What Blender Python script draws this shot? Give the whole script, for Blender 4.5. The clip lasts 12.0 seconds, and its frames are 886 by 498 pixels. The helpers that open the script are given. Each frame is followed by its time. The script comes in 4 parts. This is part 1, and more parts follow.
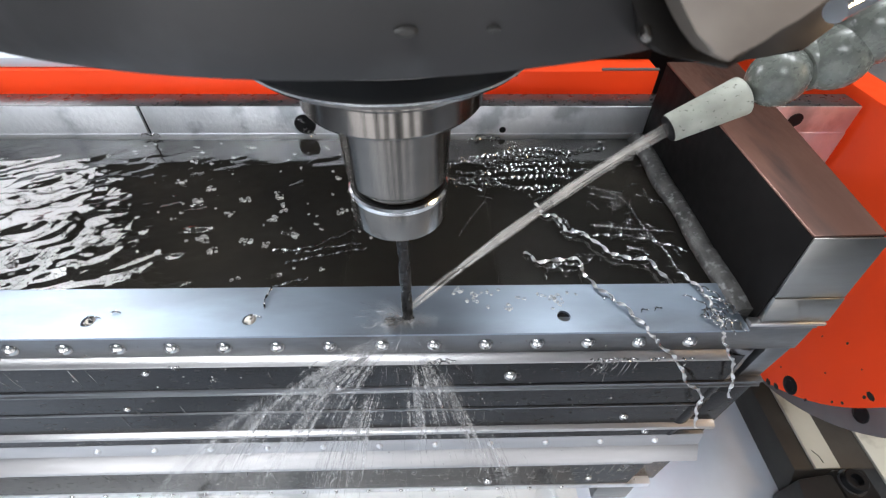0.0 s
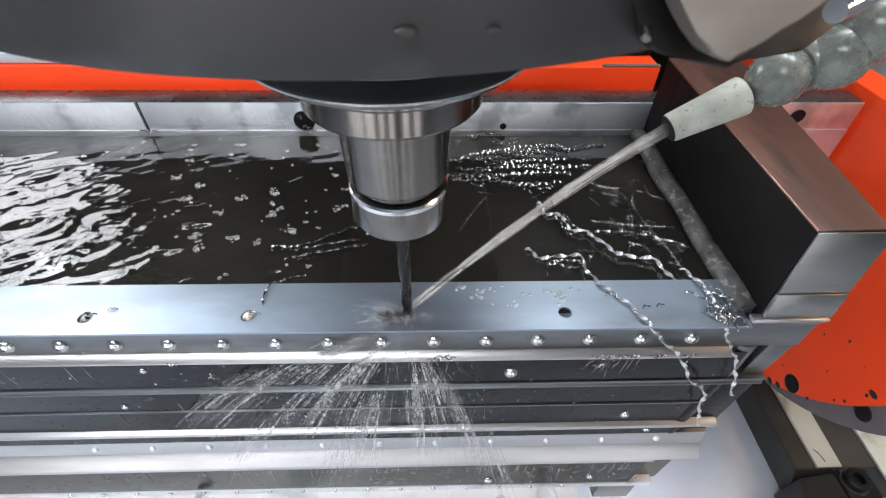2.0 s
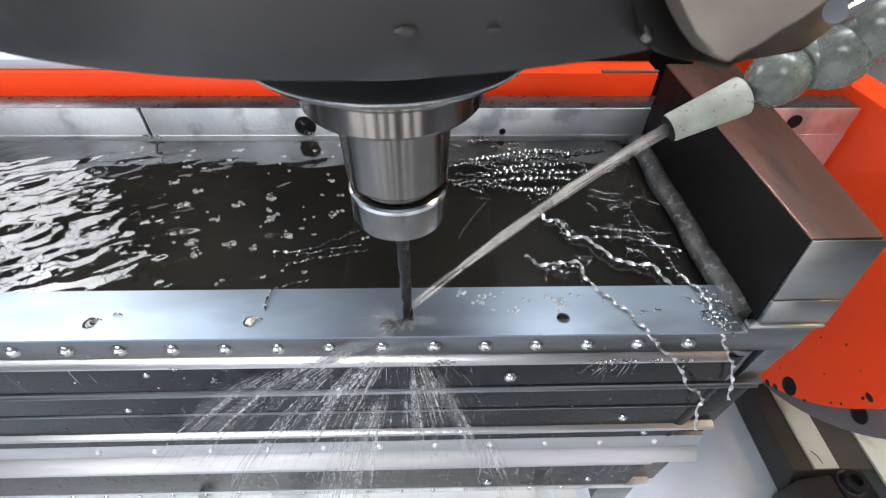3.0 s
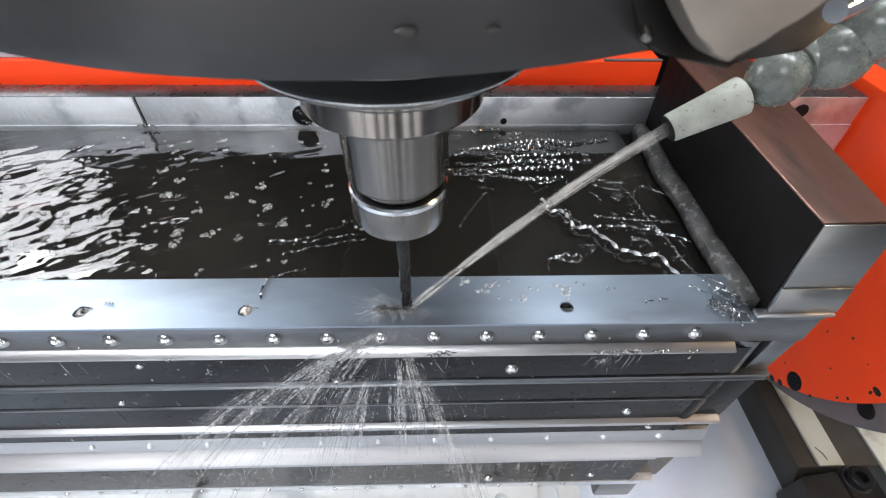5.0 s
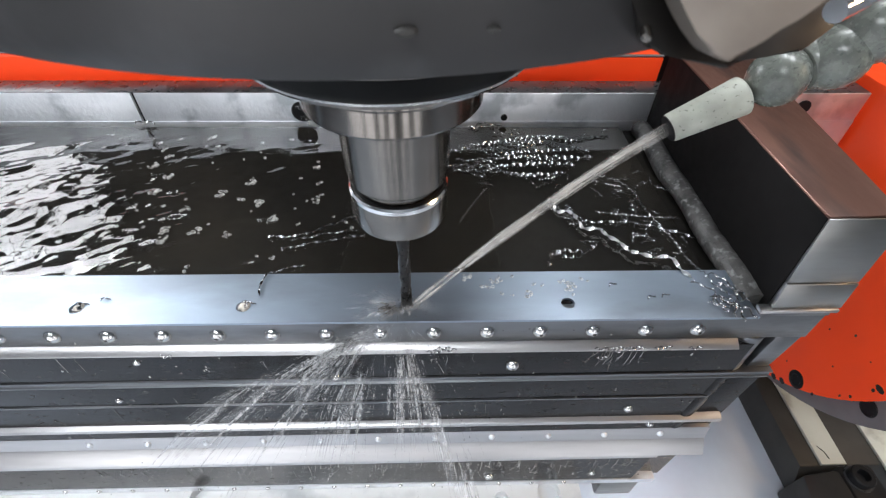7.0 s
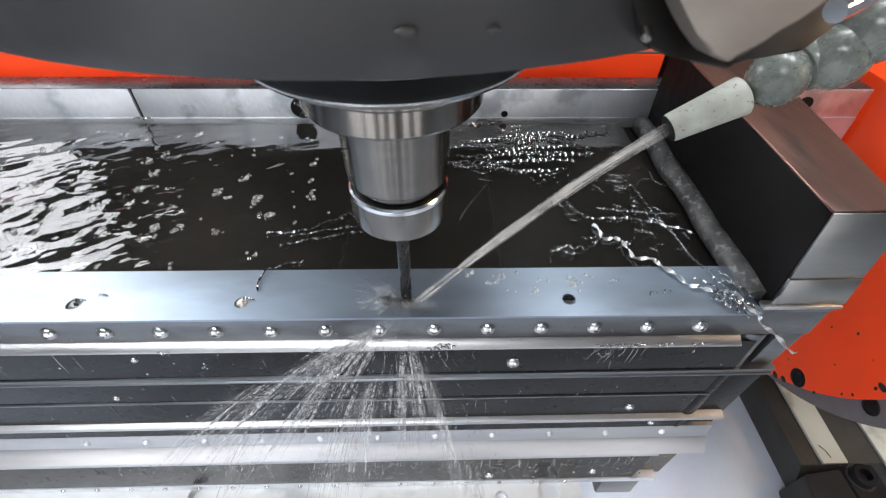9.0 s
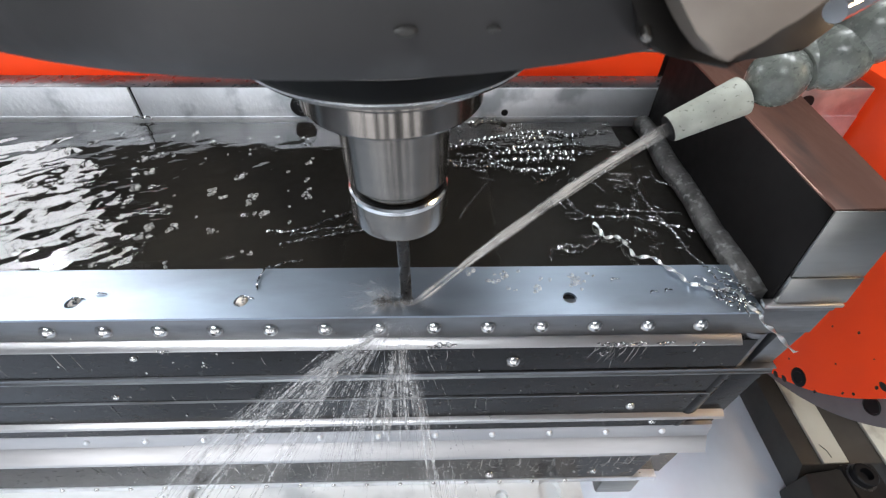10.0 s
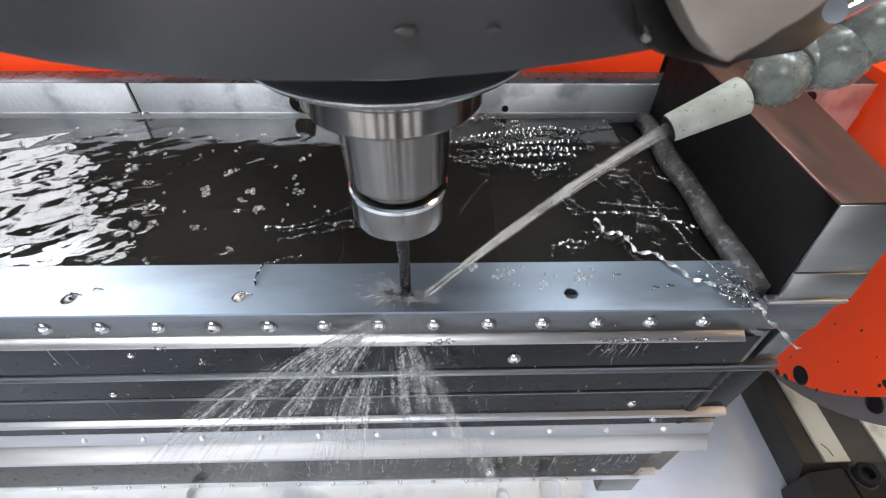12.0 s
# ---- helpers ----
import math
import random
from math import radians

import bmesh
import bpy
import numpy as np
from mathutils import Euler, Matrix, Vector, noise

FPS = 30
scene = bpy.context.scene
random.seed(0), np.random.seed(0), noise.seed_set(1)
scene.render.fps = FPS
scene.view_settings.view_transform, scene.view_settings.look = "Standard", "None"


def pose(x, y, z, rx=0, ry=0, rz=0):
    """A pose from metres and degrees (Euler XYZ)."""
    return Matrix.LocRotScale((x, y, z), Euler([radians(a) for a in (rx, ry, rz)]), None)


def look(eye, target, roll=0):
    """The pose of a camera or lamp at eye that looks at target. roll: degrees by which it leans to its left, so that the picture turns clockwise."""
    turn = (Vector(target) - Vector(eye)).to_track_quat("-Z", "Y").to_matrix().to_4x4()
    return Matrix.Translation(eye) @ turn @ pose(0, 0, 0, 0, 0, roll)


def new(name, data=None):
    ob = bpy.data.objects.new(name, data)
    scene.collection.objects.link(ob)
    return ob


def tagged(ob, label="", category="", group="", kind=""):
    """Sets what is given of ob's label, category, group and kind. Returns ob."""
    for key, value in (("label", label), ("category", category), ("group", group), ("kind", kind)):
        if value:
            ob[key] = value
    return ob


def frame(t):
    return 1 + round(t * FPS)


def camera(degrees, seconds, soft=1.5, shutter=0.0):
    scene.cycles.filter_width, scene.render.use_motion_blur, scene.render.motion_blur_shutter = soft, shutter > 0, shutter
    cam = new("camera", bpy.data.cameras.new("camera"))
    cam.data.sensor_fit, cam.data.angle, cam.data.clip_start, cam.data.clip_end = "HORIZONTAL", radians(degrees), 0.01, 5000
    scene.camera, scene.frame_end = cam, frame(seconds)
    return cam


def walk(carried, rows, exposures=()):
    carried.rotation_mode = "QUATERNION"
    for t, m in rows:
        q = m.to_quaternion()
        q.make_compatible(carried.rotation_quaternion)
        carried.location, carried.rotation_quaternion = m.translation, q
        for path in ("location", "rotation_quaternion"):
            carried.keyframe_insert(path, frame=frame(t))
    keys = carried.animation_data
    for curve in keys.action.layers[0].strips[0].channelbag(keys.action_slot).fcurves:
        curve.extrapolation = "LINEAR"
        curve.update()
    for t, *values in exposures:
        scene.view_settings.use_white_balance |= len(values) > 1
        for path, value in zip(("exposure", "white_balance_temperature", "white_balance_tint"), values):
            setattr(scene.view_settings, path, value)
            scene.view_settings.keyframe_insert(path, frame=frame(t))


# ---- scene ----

# Lengths below are in millimetres; part() turns them into metres. The drilled hole is the origin, z = 0 the top of the steel strip.
MM = 0.001

# downward travel of the milling head in a peck-drilling cycle: seconds, millimetres
FEED = [(0, 0.0), (0.5, 0.7), (1.0, 1.7), (1.4, 2.1), (1.5, -1.48), (1.6, 1.7), (1.7, 2.05), (2.0, 2.82), (2.5, 3.74),
        (2.9, 4.3), (3.0, -1.45), (3.1, 3.7), (3.2, 4.4), (3.7, 5.2), (4.4, 6.0), (4.5, -1.0), (4.6, 5.6), (4.7, 6.3), (5.0, 6.85),
        (5.5, 7.83), (5.9, 8.2), (6.0, -0.64), (6.1, 6.0), (6.2, 8.1), (6.5, 8.76), (7.0, 9.9), (7.2, 10.2), (7.4, 10.4), (7.5, 0.0),
        (7.6, 9.0), (7.7, 10.5), (8.3, 11.5), (8.8, 12.5), (9.0, 12.68), (9.1, -0.4), (9.2, 6.3), (9.3, 12.4), (9.5, 12.7), (10.0, 13.64),
        (10.5, 14.61), (10.6, 13.5), (10.7, -1.4), (10.8, 12.7), (10.9, 14.4), (11.0, 14.71), (11.5, 15.6), (12.0, 16.58)]


def head_at(s):
    """The shift of the milling head after s millimetres of feed."""
    return Matrix.Translation((-0.0042 * s * MM, 0, -s * MM))


# ---- camera: fixed to the milling head, so it shares the head's feed ----
cam = camera(87.43, 12.0, soft=1.25, shutter=0.5)
# a small phone lens: sharp on the table, soft on the housing close before it
cam.data.dof.use_dof, cam.data.dof.focus_distance, cam.data.dof.aperture_fstop = True, 0.21, 46.0
EYE = pose(0.011596, -0.13511, 0.176438, 45.869, -0.6435, -1.3028)
walk(cam, [(t, head_at(s) @ EYE) for t, s in FEED])

# ---- light ----
world = bpy.data.worlds.new("world")
world.use_nodes = True
scene.world = world
world.node_tree.nodes["Background"].inputs["Color"].default_value = (0.75, 0.85, 1.0, 1)
world.node_tree.nodes["Background"].inputs["Strength"].default_value = 0.04
scene.view_settings.exposure = -0.95


def area_lamp(name, eye, target, w, h, watts, colour=(0.92, 0.96, 1.0)):
    data = bpy.data.lights.new(name, "AREA")
    data.shape, data.size, data.size_y, data.energy, data.color = "RECTANGLE", w, h, watts, colour
    ob = new(name, data)
    ob.matrix_world = look(eye, target)
    return ob


area_lamp("work_lamp_light", (-0.80, 0.58, 0.45), (-0.1, 0.05, 0.0), 0.15, 0.12, 31.0)
# Two fill lights without a known source, for the strip and the right side.
area_lamp("left_fill_light", (-0.45, 0.40, 0.87), (0.0, 0.0, 0.0), 0.7, 0.25, 5.5)
area_lamp("right_fill_light", (0.35, 0.20, 0.87), (0.15, 0.0, 0.0), 0.5, 0.2, 13.5)
# Added to brighten the ledges, rail and disc from the front.
area_lamp("front_fill_light", (-0.38, -0.42, 0.86), (-0.1, 0.1, 0.0), 0.9, 0.22, 21.0)
# Warm light added for tan glints on the turned steel.
area_lamp("warm_fill_light", (0.80, -0.1, 0.45), (0.0, 0.0, 0.08), 0.14, 0.14, 4.0, (1.0, 0.66, 0.36))


# ---- materials ----
def material(name, base, rough=0.5, metal=0.0, noise_scale=40.0, spread=0.25, bump=0.1, bump_scale=300.0, stretch=(1, 1, 1),
             rough_spread=0.15, emission=None, coat=0.0, stain=None, stain_scale=12.0, stain_amount=0.5, transmission=0.0, ior=1.45, detail=6.0, spec=0.5, turned=0.0):
    m = bpy.data.materials.new(name)
    m.use_nodes = True
    nt = m.node_tree
    n, l = nt.nodes, nt.links
    b = n["Principled BSDF"]
    b.inputs["Metallic"].default_value = metal
    b.inputs["Coat Weight"].default_value = coat
    b.inputs["Coat Roughness"].default_value = 0.08
    b.inputs["Transmission Weight"].default_value = transmission
    b.inputs["IOR"].default_value = ior
    b.inputs["Specular IOR Level"].default_value = spec
    tc = n.new("ShaderNodeTexCoord")
    mp = n.new("ShaderNodeMapping")
    mp.inputs["Scale"].default_value = stretch
    l.new(tc.outputs["Object"], mp.inputs["Vector"])

    def tex(scale, det):
        t = n.new("ShaderNodeTexNoise")
        t.inputs["Scale"].default_value, t.inputs["Detail"].default_value = scale, det
        l.new(mp.outputs["Vector"], t.inputs["Vector"])
        return t

    large, fine = tex(noise_scale, detail), tex(bump_scale, 4.0)
    ramp = n.new("ShaderNodeValToRGB")
    lo = [max(0.0, c * (1 - spread)) for c in base]
    hi = [min(1.0, c * (1 + spread)) for c in base]
    ramp.color_ramp.elements[0].position, ramp.color_ramp.elements[1].position = 0.3, 0.7
    ramp.color_ramp.elements[0].color, ramp.color_ramp.elements[1].color = (*lo, 1), (*hi, 1)
    l.new(large.outputs["Fac"], ramp.inputs["Fac"])
    colour = ramp.outputs["Color"]
    if stain:
        st = tex(stain_scale, 8.0)
        sr = n.new("ShaderNodeValToRGB")
        sr.color_ramp.elements[0].position, sr.color_ramp.elements[1].position = 0.62 - 0.25 * stain_amount, 0.72 - 0.2 * stain_amount
        l.new(st.outputs["Fac"], sr.inputs["Fac"])
        mix = n.new("ShaderNodeMix")
        mix.data_type = "RGBA"
        l.new(sr.outputs["Color"], mix.inputs["Factor"])
        l.new(colour, mix.inputs[6])
        mix.inputs[7].default_value = (*stain, 1)
        colour = mix.outputs[2]
    l.new(colour, b.inputs["Base Color"])
    mr = n.new("ShaderNodeMapRange")
    mr.inputs["To Min"].default_value, mr.inputs["To Max"].default_value = max(0.02, rough - rough_spread), min(1.0, rough + rough_spread)
    l.new(fine.outputs["Fac"], mr.inputs["Value"])
    l.new(mr.outputs["Result"], b.inputs["Roughness"])
    if bump:
        bp = n.new("ShaderNodeBump")
        bp.inputs["Strength"].default_value, bp.inputs["Distance"].default_value = bump, 0.0006
        l.new(fine.outputs["Fac"], bp.inputs["Height"])
        l.new(bp.outputs["Normal"], b.inputs["Normal"])
    if turned:
        tangent = n.new("ShaderNodeTangent")
        tangent.direction_type, tangent.axis = "RADIAL", "Z"
        l.new(tangent.outputs["Tangent"], b.inputs["Tangent"])
        b.inputs["Anisotropic"].default_value, b.inputs["Anisotropic Rotation"].default_value = turned, 0.25
    if emission:
        b.inputs["Emission Color"].default_value = (*emission[:3], 1)
        b.inputs["Emission Strength"].default_value = emission[3]
    return m


STEEL_TOP = material("machined_steel", (0.34, 0.4, 0.475), 0.43, 1.0, 26, 0.14, 0.025, 420, (0.5, 1.6, 1.6), 0.06, stain=(0.27, 0.31, 0.36), stain_scale=14, stain_amount=0.55)
# Front steel in darker and lighter tones, by how its faces catch light.
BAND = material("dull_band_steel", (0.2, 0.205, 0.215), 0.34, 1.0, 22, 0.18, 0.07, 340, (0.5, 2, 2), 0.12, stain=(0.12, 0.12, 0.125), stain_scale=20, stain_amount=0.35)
STEEL_DARK = material("shade_toned_steel", (0.016, 0.0145, 0.0148), 0.24, 0.75, 25, 0.4, 0.08, 260, (0.7, 1.2, 1.4), 0.12, stain=(0.02, 0.02, 0.022), stain_scale=24, stain_amount=0.45)
STEEL_LEDGE = material("light_toned_steel", (0.44, 0.435, 0.44), 0.36, 1.0, 30, 0.2, 0.04, 300, (0.25, 2, 2), 0.06, stain=(0.42, 0.42, 0.43), stain_scale=26, stain_amount=0.35)
STEEL_RAIL = material("milled_rail_steel", (0.76, 0.78, 0.81), 0.5, 1.0, 22, 0.14, 0.5, 300, (1, 1, 1), 0.12, stain=(0.44, 0.47, 0.5), stain_scale=30, stain_amount=0.3)
SPINDLE_STEEL = material("turned_steel", (0.2, 0.186, 0.172), 0.22, 1.0, 60, 0.06, 0.0, 500, (1, 1, 6), 0.04, turned=0.75)
BRIGHT_STEEL = material("bright_edge_steel", (0.85, 0.85, 0.85), 0.15, 1.0, 60, 0.05, 0.0)
TOOL_STEEL = material("dark_tool_steel", (0.032, 0.03, 0.029), 0.3, 0.9, 80, 0.3, 0.05, 500)
CAP = material("dark_toned_steel", (0.1, 0.1, 0.105), 0.3, 0.7, 30, 0.4, 0.08, 200)
BLACK = material("black_oxide", (0.008, 0.008, 0.009), 0.45, 0.0, 40, 0.4, 0.05, spec=0.2)
COLLAR = material("black_lacquer", (0.006, 0.006, 0.006), 0.4, 0.0, 40, 0.4, 0.03, spec=0.06)
HOUSING = material("grey_cast_housing", (0.03, 0.0285, 0.0285), 0.38, 0.1, 24, 0.3, 0.06, 220, stain=(0.055, 0.055, 0.056), stain_scale=30, stain_amount=0.4)
HEAD_BLOCK = material("worn_grey_metal_block", (0.15, 0.125, 0.107), 0.5, 0.2, 20, 0.18, 0.08, 200, stain=(0.25, 0.22, 0.19), stain_scale=25, stain_amount=0.3)
DARK_METAL = material("dark_greasy_metal", (0.03, 0.027, 0.025), 0.38, 0.5, 30, 0.5, 0.1)
PLASTIC = material("dirty_grey_plastic", (0.13, 0.14, 0.125), 0.26, 0.0, 120, 0.3, 0.15, 500, stain=(0.06, 0.065, 0.06), stain_scale=600, stain_amount=0.05)
PLASTIC_TIP = material("pale_grey_plastic", (0.36, 0.37, 0.32), 0.4, 0.0, 90, 0.22, 0.1, 300, stain=(0.12, 0.12, 0.1), stain_scale=600, stain_amount=0.0)
ORANGE = material("orange_red_paint", (0.97, 0.072, 0.014), 0.42, 0.0, 9, 0.08, 0.03, 120, coat=0.06, spec=0.3)
WHITE_PAINT = material("chipped_white_paint", (0.5, 0.5, 0.44), 0.45, 0.0, 14, 0.08, 0.05, 180, stain=(0.32, 0.3, 0.26), stain_scale=25, stain_amount=0.15)
BLOCK_DARK = material("near_black_block", (0.006, 0.0055, 0.0055), 0.6, 0.0, 20, 0.4, 0.05, 150, spec=0.12)
BLOCK_TOP = material("rust_stained_steel", (0.15, 0.078, 0.06), 0.36, 0.5, 10, 0.35, 0.06, 200, (3, 0.6, 3), stain=(0.07, 0.045, 0.04), stain_scale=14, stain_amount=0.45)
BLOCK_FRONT = material("ground_steel_end", (0.31, 0.31, 0.30), 0.36, 1.0, 16, 0.2, 0.05, 220, (0.4, 2, 2), stain=(0.25, 0.25, 0.25), stain_scale=12, stain_amount=0.3)
WELD = material("grey_weld_bead", (0.07, 0.068, 0.066), 0.5, 0.2, 90, 0.6, 1.0, 420, stain=(0.2, 0.2, 0.2), stain_scale=260, stain_amount=0.25)
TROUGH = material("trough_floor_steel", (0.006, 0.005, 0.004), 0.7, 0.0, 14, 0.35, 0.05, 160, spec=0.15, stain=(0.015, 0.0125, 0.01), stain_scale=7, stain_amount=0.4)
TABLE_GREY = material("ground_table_steel", (0.54, 0.6, 0.68), 0.36, 0.25, 12, 0.12, 0.04, 200, (1, 1, 1), stain=(0.52, 0.58, 0.66), stain_scale=10, stain_amount=0.25)
PLATE = material("pale_plate_steel", (0.78, 0.79, 0.8), 0.4, 0.2, 14, 0.1, 0.04, 200, stain=(0.5, 0.52, 0.54), stain_scale=16, stain_amount=0.3)
CAST_GREY = material("grey_cast_iron", (0.14, 0.14, 0.145), 0.45, 0.2, 20, 0.2, 0.1, 180)
CAST_DARK = material("dark_cast_iron", (0.042, 0.041, 0.039), 0.45, 0.3, 20, 0.3, 0.15, 180)
ENCLOSURE = material("enclosure_grey_paint", (0.20, 0.215, 0.24), 0.5, 0.0, 4, 0.06, 0.02, 60, stain=(0.19, 0.2, 0.22), stain_scale=3, stain_amount=0.25)
CHIP = material("bright_swarf", (0.38, 0.38, 0.38), 0.2, 1.0, 200, 0.15, 0.0)
# The same swarf in a paler tone for the long strands.
CHIP_LONG = material("pale_long_swarf", (0.85, 0.85, 0.84), 0.3, 1.0, 200, 0.15, 0.0)
CHIP_MAT = material("matt_swarf", (0.62, 0.58, 0.52), 0.5, 0.4, 300, 0.4, 0.6, 900)
GLOW = material("lamp_diffuser", (0.9, 0.9, 0.9), 0.5, emission=(0.93, 0.97, 1.0, 12.0), bump=0)
# Glow of the added panel that whitens the pool's left side.
GLOW_SIDE = material("haze_panel_glow", (0.9, 0.9, 0.9), 0.5, emission=(0.95, 0.96, 1.0, 7.5), bump=0)
SCREW_STEEL = material("bright_screw_steel", (0.55, 0.55, 0.55), 0.22, 1.0, 80, 0.15, 0.0)
GLOW_SOFT = material("fill_panel_glow", (0.9, 0.9, 0.9), 0.5, emission=(0.9, 0.95, 1.0, 3.5), bump=0)
GLOW_WINDOW = material("added_pane_glow", (0.8, 0.8, 0.8), 0.3, emission=(0.95, 0.96, 1.0, 4.6), bump=0)
GLOW_WARM = material("warm_panel_glow", (0.9, 0.8, 0.7), 0.5, emission=(1.0, 0.7, 0.42, 8.0), bump=0)


def water_material(name, tint, rough, bump, scale, stretch, film=0.0):
    m = bpy.data.materials.new(name)
    m.use_nodes = True
    n, l = m.node_tree.nodes, m.node_tree.links
    b = n["Principled BSDF"]
    b.inputs["Base Color"].default_value = (*tint, 1)
    b.inputs["Roughness"].default_value = rough
    b.inputs["IOR"].default_value = 1.36
    b.inputs["Coat Weight"].default_value = film
    b.inputs["Coat IOR"].default_value = 1.6
    b.inputs["Coat Roughness"].default_value = 0.02
    b.inputs["Transmission Weight"].default_value = 1.0
    tc = n.new("ShaderNodeTexCoord")
    mp = n.new("ShaderNodeMapping")
    mp.inputs["Scale"].default_value = stretch
    l.new(tc.outputs["Object"], mp.inputs["Vector"])
    t = n.new("ShaderNodeTexNoise")
    t.inputs["Scale"].default_value, t.inputs["Detail"].default_value = scale, 3.0
    l.new(mp.outputs["Vector"], t.inputs["Vector"])
    bp = n.new("ShaderNodeBump")
    bp.inputs["Strength"].default_value, bp.inputs["Distance"].default_value = bump, 0.004
    l.new(t.outputs["Fac"], bp.inputs["Height"])
    l.new(bp.outputs["Normal"], b.inputs["Normal"])
    return m


def spray_material(name, clear, colour, grain=380.0):
    """Aerated coolant: part clear, part white."""
    m = bpy.data.materials.new(name)
    m.use_nodes = True
    n, l = m.node_tree.nodes, m.node_tree.links
    b = n["Principled BSDF"]
    b.inputs["Base Color"].default_value = (*colour, 1)
    b.inputs["Roughness"].default_value = 0.2
    tc = n.new("ShaderNodeTexCoord")
    t = n.new("ShaderNodeTexNoise")
    t.inputs["Scale"].default_value, t.inputs["Detail"].default_value = grain, 5.0
    l.new(tc.outputs["Object"], t.inputs["Vector"])
    mr = n.new("ShaderNodeMapRange")
    mr.inputs["From Min"].default_value, mr.inputs["From Max"].default_value = 0.35, 0.65
    mr.inputs["To Min"].default_value, mr.inputs["To Max"].default_value = 0.15 * (1 - clear), min(1.0, 1.85 * (1 - clear))
    l.new(t.outputs["Fac"], mr.inputs["Value"])
    tr = n.new("ShaderNodeBsdfTransparent")
    mix = n.new("ShaderNodeMixShader")
    l.new(mr.outputs["Result"], mix.inputs["Fac"])
    l.new(tr.outputs["BSDF"], mix.inputs[1])
    lit = n.new("ShaderNodeBsdfTranslucent")
    lit.inputs["Color"].default_value = (*colour, 1)
    both = n.new("ShaderNodeMixShader")
    both.inputs["Fac"].default_value = 0.5
    l.new(b.outputs["BSDF"], both.inputs[1])
    l.new(lit.outputs["BSDF"], both.inputs[2])
    l.new(both.outputs["Shader"], mix.inputs[2])
    l.new(mix.outputs["Shader"], n["Material Output"].inputs["Surface"])
    return m


WATER = water_material("coolant_surface", (0.93, 0.9, 0.82), 0.03, 0.06, 170.0, (0.7, 1.2, 1), film=0.8)
STREAM = spray_material("coolant_jet", 0.84, (0.8, 0.77, 0.73), 70.0)
JET_LINE = spray_material("coolant_jet_strand", 0.6, (0.85, 0.83, 0.8), 70.0)
SPRAY = spray_material("coolant_spray", 0.79, (0.95, 0.96, 0.97))
SPRAY_THIN = spray_material("coolant_haze", 0.8, (0.95, 0.96, 0.97))
SPRAY_VEIL = spray_material("coolant_veil", 0.945, (0.95, 0.96, 0.97))
MIST = spray_material("coolant_mist", 0.975, (0.96, 0.97, 0.98), 160.0)
BEAD = material("wet_bead", (0.42, 0.42, 0.41), 0.12, 0.6, 100, 0.5, 0.0)
FOAM = spray_material("coolant_foam", 0.45, (0.85, 0.86, 0.84))


# ---- mesh helpers ----
def part(name, bm, mat, parent=None, label="", smooth=30.0, solid=True):
    if solid:
        bmesh.ops.recalc_face_normals(bm, faces=bm.faces)
    bm.transform(Matrix.Scale(MM, 4))
    me = bpy.data.meshes.new(name)
    bm.to_mesh(me)
    bm.free()
    if smooth:
        for p in me.polygons:
            p.use_smooth = True
        me.set_sharp_from_angle(angle=radians(smooth))
    me.materials.append(mat)
    ob = new(name, me)
    if parent:
        ob.parent = parent
    if label:
        ob["label"] = label
    return ob


def thing(name, label, category, m=None, group="", kind=""):
    ob = new(name)
    ob.empty_display_size = 0.01
    if m:
        ob.matrix_basis = m
    return tagged(ob, label, category, group, kind)


def box(bm, x0, x1, y0, y1, z0, z1, bevel=0.0):
    made = bmesh.ops.create_cube(bm, size=1, matrix=Matrix.Translation(((x0 + x1) / 2, (y0 + y1) / 2, (z0 + z1) / 2)) @ Matrix.Diagonal((x1 - x0, y1 - y0, z1 - z0, 1)))
    if bevel:
        edges = list({e for v in made["verts"] for e in v.link_edges})
        bmesh.ops.bevel(bm, geom=edges, offset=bevel, segments=2, profile=0.5, affect="EDGES")
    return bm


def box_bm(*a, bevel=0.0):
    return box(bmesh.new(), *a, bevel=bevel)


def hexa(corners, bevel=0.0):
    """Eight corners: the bottom four in turn, then the top four above them."""
    bm = bmesh.new()
    v = [bm.verts.new(c) for c in corners]
    for f in ((3, 2, 1, 0), (4, 5, 6, 7), (0, 1, 5, 4), (1, 2, 6, 5), (2, 3, 7, 6), (3, 0, 4, 7)):
        bm.faces.new([v[i] for i in f])
    if bevel:
        bmesh.ops.bevel(bm, geom=list(bm.edges), offset=bevel, segments=2, profile=0.5, affect="EDGES")
    return bm


def lathe(profile, n=64, m=None):
    """A solid of revolution about z from (radius, height) pairs; closed where the radius is 0."""
    bm = bmesh.new()
    rings = []
    for r, z in profile:
        if r <= 0:
            rings.append([bm.verts.new((0, 0, z))])
        else:
            rings.append([bm.verts.new((r * math.cos(2 * math.pi * i / n), r * math.sin(2 * math.pi * i / n), z)) for i in range(n)])
    for a, b in zip(rings, rings[1:]):
        for i in range(n):
            j = (i + 1) % n
            q = [a[i % len(a)], a[j % len(a)], b[j % len(b)], b[i % len(b)]]
            q = [v for k, v in enumerate(q) if v not in q[:k]]
            if len(q) > 2:
                bm.faces.new(q)
    if m is not None:
        bm.transform(m)
    return bm


def aim(a, b):
    """A frame at a whose z axis points to b."""
    a, b = Vector(a), Vector(b)
    return Matrix.Translation(a) @ (b - a).to_track_quat("Z", "Y").to_matrix().to_4x4()


